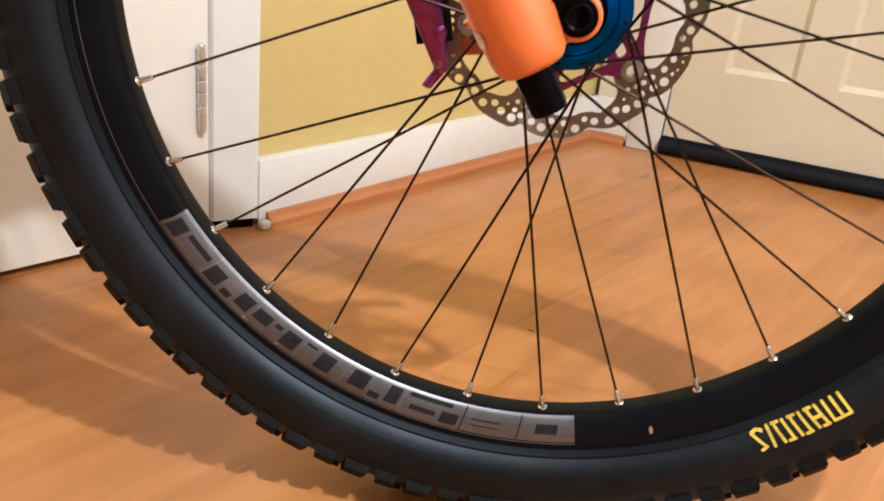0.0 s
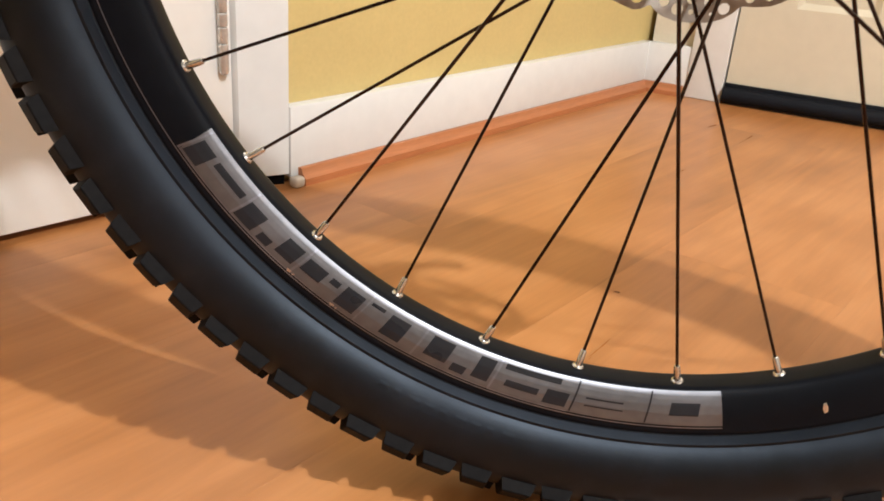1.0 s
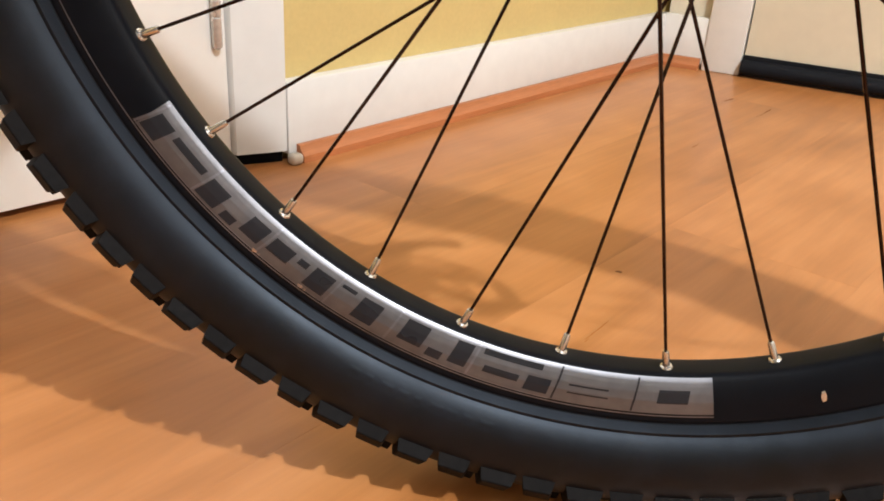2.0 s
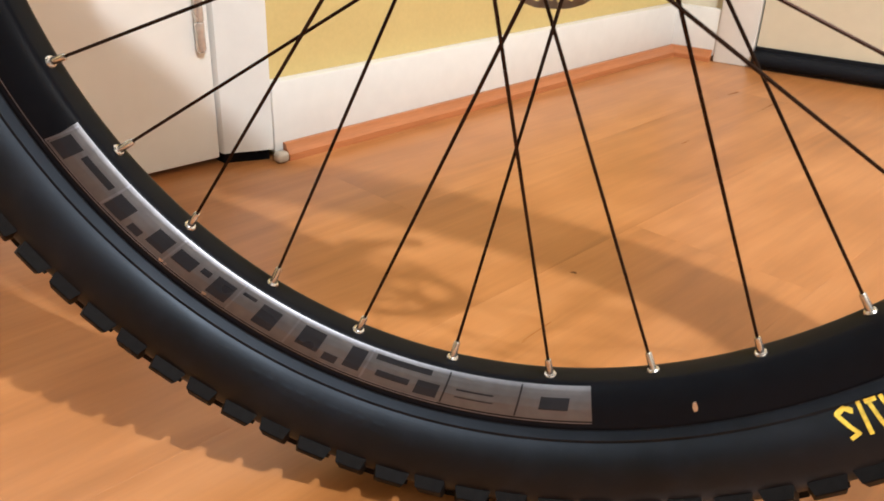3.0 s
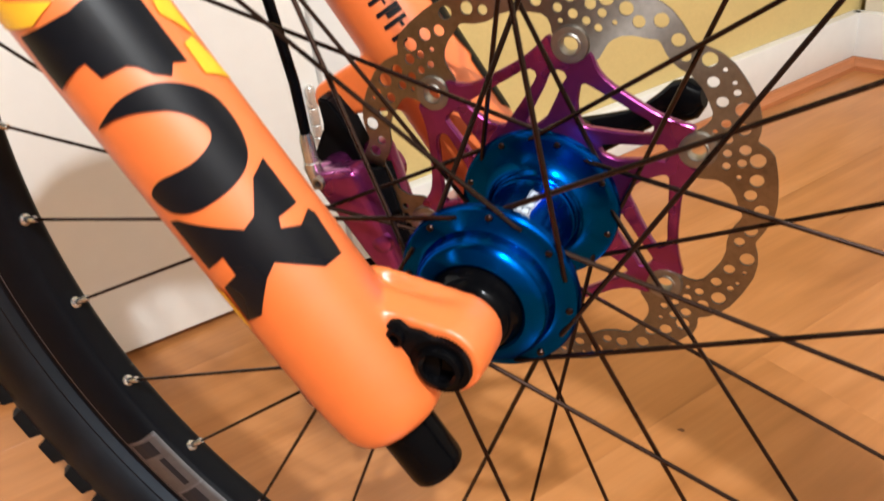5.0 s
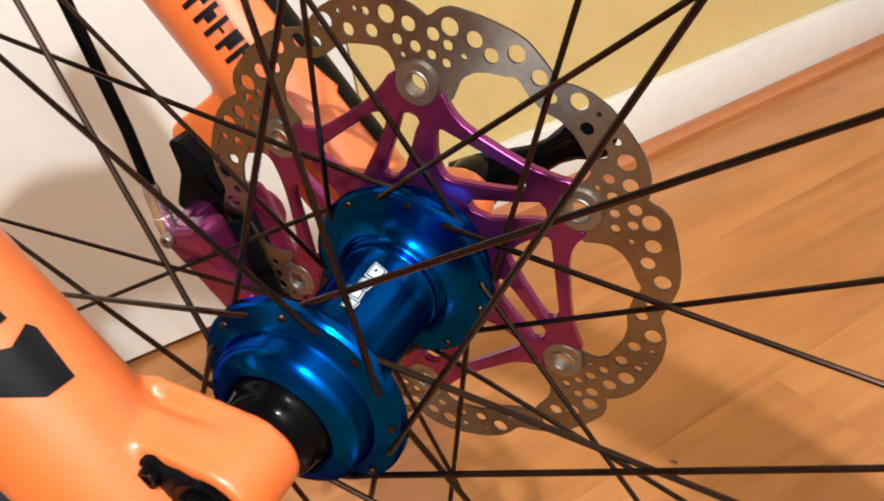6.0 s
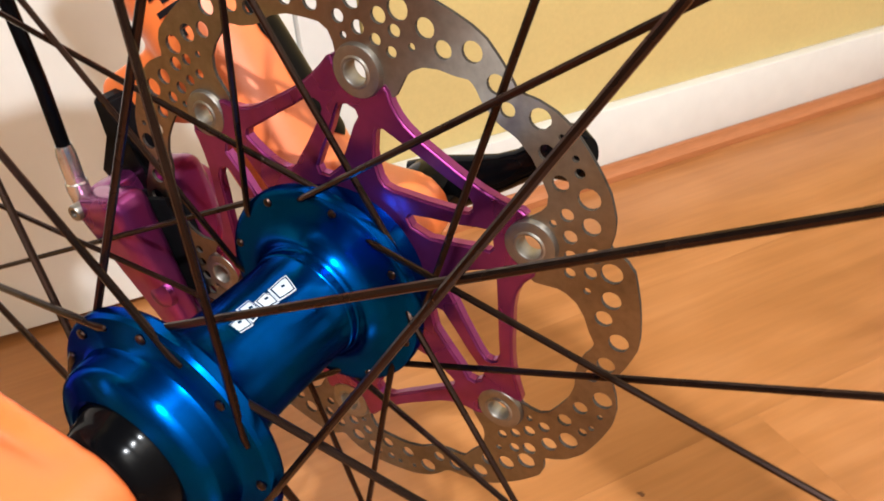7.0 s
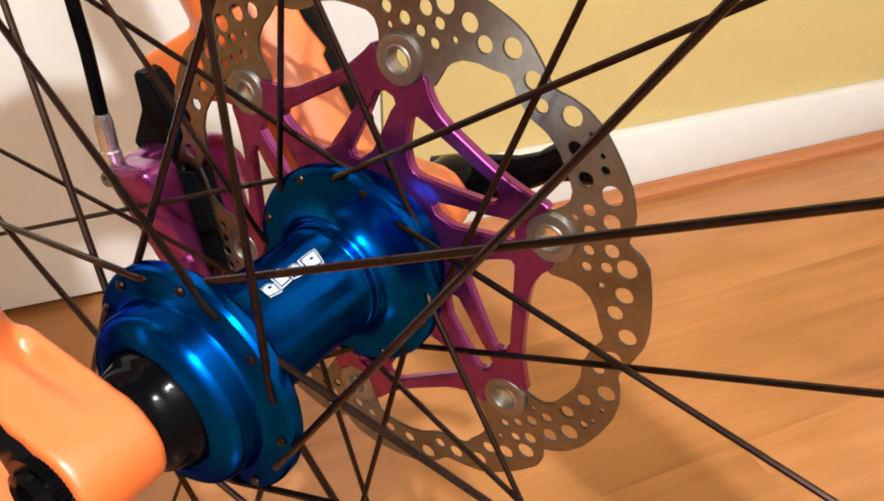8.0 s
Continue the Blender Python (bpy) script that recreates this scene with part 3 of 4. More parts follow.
def spokes():
    rays = {}
    for kind in range(4):
        k = kind
        near = k % 2 == 1
        sign = 1 if k % 4 in (1, 2) else -1
        hub_a = sign * 67.5 - 11.25
        yf = -0.0392 if near else 0.0274
        head_out = sign > 0
        o = (0.0022 if near else -0.0029) * (1 if head_out else -1)
        head = 0.92 if near else 1.06
        hx, hz = polar(0.0316, hub_a)
        hole = Vector((hx, yf, hz))
        nip = Vector((RN, 0.0012 if not near else -0.0012, 0))
        d0 = (nip - Vector((hx, yf + o, hz))).normalized()
        tip = nip - d0 * 0.011
        bm = tube(bmesh.new(), [hole + Vector((0, -o * head, 0)), hole, Vector((hx, yf + o * 0.75, hz)) + d0 * 0.0006, Vector((hx, yf + o, hz)) + d0 * 0.003, nip - d0 * 0.02, tip], [0.00112, 0.0011, 0.0011, 0.00105, 0.00092, 0.00092], 8)
        r = bmesh.ops.create_uvsphere(bm, u_segments=8, v_segments=6, radius=0.0015)
        for v in r["verts"]:
            v.co = Vector((v.co.x, v.co.y * 0.55, v.co.z)) + hole + Vector((0, -o * head, 0))
        me = bpy.data.meshes.new("spoke")
        bm.to_mesh(me)
        bm.free()
        # nipple along the spoke
        rot = (nip - tip).to_track_quat("Y", "X").to_matrix().to_4x4()
        nb = lathe(bmesh.new(), [(0.0, -0.0005), (0.0014, -0.0005), (0.0019, 0.0004), (0.0021, 0.0085), (0.0022, 0.0094), (0.0031, 0.0097), (0.0036, 0.0106), (0.0033, 0.0120), (0.0, 0.0126)], 14, m=Matrix.Translation(tip) @ rot)
        nme = bpy.data.meshes.new("nipple")
        nb.to_mesh(nme)
        nb.free()
        rays[kind] = (me, nme)
    for k in range(-6, 26):
        me, nme = rays[k % 4]
        sp = piece("spoke", me, M_SPOKE, bicycle, "", AT @ turn_y(PHASE + 11.25 * k))
        piece("nipple", nme, M_NIPPLE, sp, "bright metal spoke nipple")


spokes()


def hub():
    prof = [(0.0160, -0.0490), (0.0176, -0.0522), (0.0188, -0.0527), (0.0234, -0.0513), (0.0251, -0.0500), (0.0259, -0.0480), (0.0262, -0.0440), (0.0268, -0.0424), (0.0284, -0.0413), (0.0326, -0.0410), (0.0341, -0.0405), (0.0348, -0.0394), (0.0348, -0.0366), (0.0340, -0.0354), (0.0305, -0.0344), (0.0256, -0.0330), (0.0224, -0.0308), (0.0204, -0.0276), (0.0190, -0.0230), (0.0182, -0.0180), (0.0179, -0.0120), (0.0179, 0.0060), (0.0179, 0.0146), (0.0182, 0.0151), (0.0185, 0.0153), (0.0186, 0.0164), (0.0187, 0.0174), (0.0191, 0.0178), (0.0194, 0.0188), (0.0199, 0.0200), (0.0209, 0.0213), (0.0226, 0.0226), (0.0250, 0.0236), (0.0282, 0.0242), (0.0312, 0.0244), (0.0334, 0.0246), (0.0345, 0.0252), (0.0349, 0.0262), (0.0349, 0.0286), (0.0341, 0.0297), (0.0312, 0.0303), (0.0296, 0.0332), (0.0288, 0.0350), (0.0288, 0.0404), (0.0274, 0.0418), (0.0150, 0.0418)]
    ob = part("hub", lathe(bmesh.new(), prof, 96), M_BLUE, bicycle, "blue anodised hub with two spoke flanges", AT)
    bm = lathe(bmesh.new(), [(0.0, -0.0606), (0.0125, -0.0606), (0.0136, -0.0598), (0.0148, -0.0582), (0.0155, -0.0560), (0.0163, -0.0538), (0.0172, -0.0524), (0.0175, -0.0500), (0.0175, -0.0470), (0.0, -0.0470)], 64)
    part("end_cap", bm, M_BLACKGLOSS, ob, "glossy black hub end cap")
    bm = lathe(bmesh.new(), [(0.0, 0.0400), (0.0172, 0.0400), (0.0172, 0.0480), (0.0135, 0.0450), (0.0128, 0.0590), (0.0, 0.0590)], 48)
    part("end_cap", bm, M_BLACKGLOSS, ob, "glossy black hub end cap")

    # print on the barrel: a pale slanted oblong with blue marks; x along the axle, y in degrees round it
    def lay(x, y, lift=0.0002):
        a = radians(y)
        return Vector(((0.0179 + lift) * math.cos(a), x, (0.0179 + lift) * math.sin(a)))

    # five outlined pale shapes in a slanted row, each with a thin blue line inside its edge
    shapes = [[(-0.0208 + 0.0036 * math.cos(radians(q)), 72.5 + 8.5 * math.sin(radians(q))) for q in range(0, 360, 30)],
              [(-0.0172, 64.5), (-0.0118, 62.0), (-0.0112, 73.0), (-0.0130, 77.5), (-0.0168, 77.0)],
              [(-0.0114, 64.0), (-0.0066, 65.5), (-0.0062, 76.0), (-0.0060, 84.0), (-0.0108, 84.5)],
              [(-0.0062, 65.0), (-0.0012, 62.5), (-0.0004, 74.0), (-0.0014, 79.0), (-0.0058, 78.0)],
              [(-0.0010, 63.5), (0.0030, 61.5), (0.0058, 61.0), (0.0080, 78.5), (0.0058, 79.5), (0.0000, 78.5)]]
    for loop in shapes:
        cx, cy = sum(p for p, _ in loop) / len(loop), sum(q for _, q in loop) / len(loop)

        def inset(k):
            return [(cx + (p - cx) * k, cy + (q - cy) * k) for p, q in loop]

        part("hub_print", wrapped([loop], lay, 0.0, 3.0), M_SILVER, ob, "pale outlined print")
        part("hub_mark", wrapped([inset(0.86), inset(0.74)], lambda x, y: lay(x, y, 0.0004), 0.0, 3.0), M_BLUE, ob, "blue line in the print")
        part("hub_mark", wrapped([[(cx - 0.0004, cy + 0.5), (cx + 0.0008, cy - 0.2), (cx + 0.0010, cy + 2.0), (cx - 0.0001, cy + 2.8)]], lambda x, y: lay(x, y, 0.0004), 0.0, 3.0), M_BLUE, ob, "blue mark")
    part("hub_print", wrapped([[(-0.0212, -3.0), (-0.0192, -4.0), (-0.0180, 5.0), (-0.0190, 9.0), (-0.0208, 6.0)], [(-0.0203, 0.0), (-0.0195, 0.0), (-0.0192, 4.0), (-0.0200, 4.0)]], lay, 0.0, 3.0), M_SILVER, ob, "small pale print")
    return ob


hub()
RV, RV_A, RY = 0.0672, 200.5, 0.0438
K = 1.055


def rotor():
    def outer(a):
        d = (a - RV_A) % 60.0
        knots = [(0, 0.0872), (2.5, 0.0890), (7, 0.0904), (12, 0.0906), (18, 0.0906), (22, 0.0895), (25.5, 0.0874), (27.5, 0.0855), (29, 0.0855), (33, 0.0877), (37, 0.0897), (40, 0.0902), (47, 0.0902), (53, 0.0900), (55.5, 0.0884), (57, 0.0860), (58, 0.0853), (60, 0.0872)]
        for (x0, y0), (x1, y1) in zip(knots, knots[1:]):
            if x0 <= d <= x1:
                return K * (y0 + (y1 - y0) * (d - x0) / (x1 - x0))

    def inner(a):
        d = (a - RV_A) % 60.0
        knots = [(0, 0.0575), (4, 0.0580), (5.8, 0.0610), (6.6, 0.0680), (7.6, 0.0722), (10, 0.0744), (13.5, 0.0752), (18, 0.0762), (22.5, 0.0761), (26, 0.0748), (28, 0.0747), (31.5, 0.0755), (34.3, 0.0775), (35.8, 0.0781), (38.5, 0.0762), (42, 0.0748), (45, 0.0728), (47.5, 0.0695), (48.7, 0.0655), (49, 0.0612), (51, 0.0590), (55, 0.0578), (60, 0.0575)]
        for (x0, y0), (x1, y1) in zip(knots, knots[1:]):
            if x0 <= d <= x1:
                return K * (y0 + (y1 - y0) * (d - x0) / (x1 - x0))

    steps = [k * 1.0 for k in range(360)]
    loops = [[polar(outer(RV_A + a), RV_A + a) for a in steps], [polar(inner(RV_A + a), RV_A + a) for a in steps]]
    holes = [(31.6, 0.0823, 0.0028), (27.3, 0.0794, 0.0022), (22.6, 0.0848, 0.0031), (17.4, 0.0806, 0.0024), (18.3, 0.0866, 0.0010), (11.4, 0.0793, 0.0024), (14.3, 0.0866, 0.0010), (11.8, 0.0855, 0.0015), (7.1, 0.0845, 0.0032), (5.2, 0.0768, 0.0020), (2.1, 0.0820, 0.0027), (0.6, 0.0752, 0.0021), (4.1, 0.0720, 0.0011), (-3.7, 0.0802, 0.0024), (-3.6, 0.0736, 0.0018), (-7.4, 0.0780, 0.0019), (-7.6, 0.0722, 0.0017), (-7.3, 0.0838, 0.0032), (48.4, 0.0762, 0.0011), (47.0, 0.0826, 0.0029), (42.6, 0.0802, 0.0026), (37.9, 0.0846, 0.0030)]
    for i in range(6):
        loops.append(circle(*polar(RV, RV_A + 60 * i), 0.0039, 16))
        for a, r, s in holes:
            loops.append(circle(*polar(r * K, RV_A + 60 * i + a), s, 14))
    disc = part("brake_disc", plate(loops, RY - 0.0006, RY + 0.0006), M_STEEL, bicycle, "drilled steel brake disc with wavy edge", AT, False)
    # Hole walls and outer edge in darker metal: their shade is put into the colour.
    disc.data.materials.append(M_DISCEDGE)
    for f in disc.data.polygons:
        f.material_index = int(abs(f.normal.y) < 0.5)
    # purple carrier
    out, holes2 = [], []
    for i in range(6):
        t = RV_A + 60 * i
        for d, r in ((-7.5, 0.0628), (-6.0, 0.0602), (-3.5, 0.0580), (0, 0.0570), (3.5, 0.0580), (5.6, 0.0610), (7.4, 0.0664), (8.8, 0.0658), (11, 0.0632), (14, 0.0606), (17, 0.0586), (21, 0.0568), (26, 0.0554), (32, 0.0546), (39, 0.0544), (43.5, 0.0553), (46.5, 0.0567), (49, 0.0588), (51, 0.0618)):
            out.append(polar(r * K, t + d))
        # slanting slot behind each rivet, then the wide window to the next arm
        holes2.append([polar(r * K, t + d) for d, r in ((-0.6, 0.0504), (0.6, 0.0523), (3.6, 0.0531), (6.4, 0.0524), (7.9, 0.0495), (10.4, 0.0447), (17.0, 0.0374), (23.4, 0.0322), (23.0, 0.0302), (18.0, 0.0295), (9.0, 0.0330), (4.2, 0.0400), (1.0, 0.0475))])
        holes2.append([polar(r * K, t + d) for d, r in ((13.4, 0.0500), (13.8, 0.0518), (15.6, 0.0530), (19, 0.0529), (25, 0.0510), (32, 0.0499), (39, 0.0494), (46, 0.0497), (50.4, 0.0502), (52.2, 0.0493), (52.4, 0.0478), (51.4, 0.0420), (49.5, 0.0383), (46, 0.0350), (42.5, 0.0337), (38, 0.0342), (33, 0.0360), (25, 0.0396), (18.8, 0.0440), (15.2, 0.0474))])
    carrier_bm = plate([out, *holes2, circle(0, 0, 0.018, 40)], RY - 0.0020, RY + 0.0018)
    bmesh.ops.bevel(carrier_bm, geom=[e for e in carrier_bm.edges if len(e.link_faces) == 2 and e.calc_face_angle(0) > 1.0 and abs(e.verts[0].co.y - e.verts[1].co.y) < 1e-6], offset=0.0007, segments=3, affect="EDGES")
    part("disc_carrier", carrier_bm, M_PURPLE, disc, "purple anodised disc carrier")
    b = lathe(bmesh.new(), [(0.0035, -0.0022), (0.0038, -0.0028), (0.0044, -0.0029), (0.0049, -0.0025), (0.0062, -0.0025), (0.0076, -0.0022), (0.0081, -0.0011), (0.0081, 0.0011), (0.0077, 0.0020), (0.0051, 0.0026), (0.0042, 0.0030), (0.0035, 0.0024)], 28, closed=True)
    me = bpy.data.meshes.new("rivet")
    b.to_mesh(me)
    b.free()
    for i in range(6):
        x, z = polar(RV, RV_A + 60 * i)
        piece("rivet", me, M_RIVET, disc, "dull steel rivet", Matrix.Translation((x, RY, z)))
    b = lathe(bmesh.new(), [(0.0, -0.0030), (0.0026, -0.0030), (0.0034, -0.0022), (0.0036, 0.0), (0.0, 0.0)], 14)
    me = bpy.data.meshes.new("disc_bolt")
    b.to_mesh(me)
    b.free()
    for i in range(6):
        x, z = polar(0.0222, RV_A + 30 + 60 * i)
        piece("disc_bolt", me, M_BLUE, disc, "", Matrix.Translation((x, RY - 0.0018, z)))
    return disc


rotor()

# ---- fork ----
U, N, Y = Vector((0.515, 0, -0.857)), Vector((0.857, 0, 0.515)), Vector((0, 1, 0))
LEG_R = 0.0225
LEG = {-1: (-0.031, 0.083), 1: (-0.0380, 0.077)}
LEG_TOP = -0.40


def fork(u, n, y):
    return U * u + N * n + Y * y


def fork_leg(side):
    """side -1: the bicycle's right leg; 1: the left leg, with the caliper's mounts."""
    ln, ly = LEG[side]
    y = ly * side
    bm = bmesh.new()
    pts = [LEG_TOP, -0.30, -0.12, -0.06, -0.03, -0.008, 0.004, 0.010, 0.0140, 0.0158]
    rad = [0.0228, 0.0225, 0.0225, 0.0225, 0.0225, 0.0222, 0.0214, 0.0202, 0.0180, 0.0150]
    tube(bm, [fork(p, ln, y) for p in pts], rad, 40)

    def web(a, b, ra, rb, y0, y1):
        """Two round bosses joined by a web, between two planes."""
        (ax, az), (bx, bz) = ((p.x, p.z) for p in (a, b))
        outline = []
        base = math.degrees(math.atan2(bz - az, bx - ax))
        for k in range(13):
            outline.append((bx + rb * math.cos(radians(base - 90 + 15 * k)), bz + rb * math.sin(radians(base - 90 + 15 * k))))
        for k in range(13):
            outline.append((ax + ra * math.cos(radians(base + 90 + 15 * k)), az + ra * math.sin(radians(base + 90 + 15 * k))))
        p = plate([outline], y0, y1)
        me = bpy.data.meshes.new("tmp")
        p.to_mesh(me)
        p.free()
        bm.from_mesh(me)
        bpy.data.meshes.remove(me)

    # inner ridge, shallow pocket, rib and outer face
    for d0, d1, ra, rb, back in ((0.0602, 0.0640, 0.0104, 0.0138, 0.0), (0.0630, 0.0715, 0.0074, 0.0138, 0.0020), (0.0705, 0.0775, 0.0106, 0.0139, 0.0), (0.0760, 0.0835, 0.0096, 0.0136, 0.0)):
        lo, hi = sorted((d0 * side, d1 * side))
        web(fork(-0.024, ln + 0.010 - back, 0), fork(0, 0, 0), ra, rb, lo, hi)
    lo, hi = sorted((0.0620 * side, 0.0835 * side))
    web(fork(-0.012, ln + 0.006, 0), fork(0.000, -0.003, 0), 0.0150, 0.0105, lo, hi)
    if side > 0:
        for u in (-0.086, -0.004):
            web(fork(u + 0.008, ln - 0.010, 0), fork(u, ln - 0.046, 0), 0.016, 0.0092, 0.058, 0.076)
    ob = part("fork_leg", bm, M_ORANGE, bicycle, "orange painted cast fork leg", AT)
    mod = ob.modifiers.new("cast", "REMESH")
    mod.mode, mod.voxel_size, mod.use_smooth_shade = "VOXEL", 0.0013, True
    sm = ob.modifiers.new("soften", "SMOOTH")
    sm.iterations, sm.factor = 13, 0.5
    return ob


LEG_R_OB = fork_leg(-1)
LEG_L_OB = fork_leg(1)


def leg_print(loops, mat, ob, side, label, lift=0.0005):
    """Print on a leg: x runs down the leg in metres, y round it in degrees from the outward side towards the front."""
    ln, ly = LEG[side]

    def lay(x, a):
        r = LEG_R + lift
        return fork(x, ln + r * math.sin(radians(a)), side * (ly + r * math.cos(radians(a))))

    for lp in loops:
        part("leg_print", wrapped([lp] if not isinstance(lp[0][0], tuple) else lp, lay, 0.0, 6.0), mat, ob, label)


def right_leg_details(ob):
    label = "black print on the fork leg"

    def rounded(loop, n=4):
        """A smooth closed curve through the corners of a loop."""
        out = []
        for k in range(len(loop)):
            p0, p1, p2, p3 = (loop[(k + j) % len(loop)] for j in (-1, 0, 1, 2))
            for i in range(n):
                t = i / n
                out.append(tuple(0.5 * (2 * b + (c - a) * t + (2 * a - 5 * b + 4 * c - d) * t * t + (3 * b - a - 3 * c + d) * t ** 3) for a, b, c, d in zip(p0, p1, p2, p3)))
        return out

    # slab with slots
    leg_print([[(-0.1552, 84), (-0.1230, 84), (-0.1250, 73), (-0.1218, 66), (-0.1250, 56), (-0.1290, 50), (-0.1310, 44), (-0.1322, 24), (-0.1381, 21), (-0.1383, 14), (-0.1370, -16), (-0.1431, -17), (-0.1552, -14), (-0.1528, 12), (-0.1515, 35), (-0.1522, 50)]], M_FORKDECAL, ob, -1, label)
    # thick crescent
    leg_print([rounded([(-0.1219, -10), (-0.1232, 4), (-0.1243, 16), (-0.1246, 28), (-0.1241, 40), (-0.1229, 51), (-0.1208, 61), (-0.1180, 70), (-0.1143, 79), (-0.1102, 85), (-0.1060, 87), (-0.1010, 86.5), (-0.0965, 84), (-0.0922, 79), (-0.0892, 72), (-0.0872, 63), (-0.0860, 52), (-0.0855, 40), (-0.0856, 27), (-0.0864, 14), (-0.0882, 3), (-0.0912, -6), (-0.0967, -11), (-0.0990, -2), (-0.0996, 10), (-0.0988, 24), (-0.0983, 38), (-0.0990, 50), (-0.1008, 60), (-0.1036, 64), (-0.1070, 62), (-0.1105, 57), (-0.1140, 49), (-0.1168, 38), (-0.1195, 24), (-0.1212, 8)])], M_FORKDECAL, ob, -1, label)
    # two crossing bars
    leg_print([[(-0.0875, 86), (-0.0702, 86), (-0.0703, 65), (-0.0671, 61), (-0.0640, 76), (-0.0665, 92), (-0.0640, 96), (-0.0484, 92), (-0.0490, 71), (-0.0600, 41), (-0.0570, 28), (-0.0482, 4), (-0.0482, -16), (-0.0615, -12), (-0.0633, 9), (-0.0702, 10), (-0.0690, -13), (-0.0880, -13), (-0.0870, -4), (-0.0735, 38), (-0.0750, 50), (-0.0845, 68)]], M_FORKDECAL, ob, -1, label)
    # yellow flashes at the front and above
    leg_print([[(-0.1478, 97), (-0.1500, 114), (-0.1285, 114), (-0.1387, 91)], [(-0.1281, 93), (-0.1291, 107), (-0.1125, 122), (-0.1176, 92)], [(-0.1760, -30), (-0.1639, 0), (-0.1560, 30), (-0.1545, 6), (-0.1604, -31)], [(-0.0640, -30), (-0.0480, -28), (-0.0450, -20), (-0.0600, -19)]], M_YDECAL, ob, -1, "yellow flash printed on the fork leg")
    leg_print([[(-0.0162, -70), (-0.0085, -72), (-0.0060, -56), (-0.0090, -50), (-0.0150, -52)]], M_SCUFF, ob, -1, "pale scuffed patch on the fork leg", 0.0008)
    # axle end: knurled ring with a hex socket
    gear = []
    for k in range(96):
        gear.append(polar(0.0108 if k % 2 else 0.0103, 360 * k / 96))
    bm = plate([gear, circle(0, 0, 0.0084, 32)], -0.0862, -0.0780)
    lathe(bm, [(0.0084, -0.0780), (0.0084, -0.0860), (0.0080, -0.0882), (0.0066, -0.0888), (0.0054, -0.0880), (0.0050, -0.0846), (0.0, -0.0845)], 40)
    part("axle_end", bm, M_BLACKGLOSS, ob, "black knurled axle end with a hex socket")
    # slot between axle and leg, its dark recess made as a black plate, with its bolt
    sl = [fork(u, n, 0) for u, n in ((0.0070, -0.0070), (-0.0008, -0.0090), (-0.0030, -0.0122), (-0.0052, -0.0104), (-0.0077, -0.0118), (-0.0113, -0.0106), (-0.0150, -0.0120), (-0.0180, -0.0116), (-0.0202, -0.0100), (-0.0213, -0.0066), (-0.0197, -0.0036), (-0.0159, -0.0023), (-0.0133, 0.0015), (-0.0092, 0.0042), (0.0, 0.0))]
    bm = plate([[(p.x, p.z) for p in sl]], -0.0858, -0.0700)
    bmesh.ops.bevel(bm, geom=list(bm.edges), offset=0.0005, segments=1, affect="EDGES")
    part("pinch_slot", bm, M_BLACK, ob, "black plate standing for the dark recessed slot beside the axle")
    p = fork(-0.0158, -0.0076, 0)
    bm = lathe(bmesh.new(), [(0.0, -0.0860), (0.0012, -0.0860), (0.0016, -0.0878), (0.0030, -0.0878), (0.0034, -0.0870), (0.0034, -0.0830), (0.0, -0.0830)], 20, m=Matrix.Translation(p))
    part("pinch_bolt", bm, M_BLACKGLOSS, ob, "small black pinch bolt")
    # bottom adjuster
    bm = bmesh.new()
    tube(bm, [fork(p, -0.0325, -0.083) for p in (0.010, 0.020, 0.0370, 0.0395, 0.0405)], [0.0108, 0.0108, 0.0106, 0.0102, 0.0094], 36)
    part("adjuster_knob", bm, M_BLACKGLOSS, ob, "black cylindrical adjuster under the leg")


right_leg_details(LEG_R_OB)


def left_leg_details(ob):
    # small dark print low on the inside, plain bars
    for k in range(6):
        u0 = -0.1240 + k * 0.0062
        loops = [rect(u0, 136, u0 + 0.0020, 165), rect(u0 + 0.0021, 136 + 7 * (k % 3), u0 + 0.0047, 147 + 8 * (k % 2))]
        leg_print(loops, M_FORKDECAL, ob, 1, "small black print")
    leg_print([[(-0.150, 115), (-0.134, 118), (-0.124, 128), (-0.140, 135)]], M_YDECAL, ob, 1, "yellow flash printed on the fork leg")
    leg_print([[(-0.152, 150), (-0.138, 146), (-0.130, 156), (-0.144, 164)]], M_YDECAL, ob, 1, "yellow flash printed on the fork leg")
    leg_print([[(-0.1240, 30), (-0.0760, 26), (-0.0690, 40), (-0.0400, 24), (-0.0330, 70), (-0.0380, 90), (-0.0640, 92), (-0.0660, 84), (-0.0780, 94), (-0.1240, 96)]], M_BLACK, ob, 1, "black print on the fork leg")
    # axle lever
    bm = bmesh.new()
    pts = [(-0.010, 0.096, -0.004), (0.003, 0.100, 0.000), (0.014, 0.102, 0.004), (0.025, 0.103, 0.0085), (0.033, 0.103, 0.0130), (0.0405, 0.102, 0.0175), (0.0475, 0.101, 0.0212), (0.0535, 0.100, 0.0230), (0.0580, 0.099, 0.0240)]
    tube(bm, pts, [0.0112, 0.0110, 0.0088, 0.0068, 0.0060, 0.0076, 0.0104, 0.0098, 0.0050], 24)
    for v in bm.verts:
        v.co.y = 0.1 + (v.co.y - 0.1) * 0.7
    lathe(bm, [(0.0, 0.078), (0.0110, 0.078), (0.0120, 0.082), (0.0120, 0.094), (0.0100, 0.100), (0.0, 0.101)], 32)
    part("axle_lever", bm, M_BLACKGLOSS, ob, "black curved axle lever")


left_leg_details(LEG_L_OB)


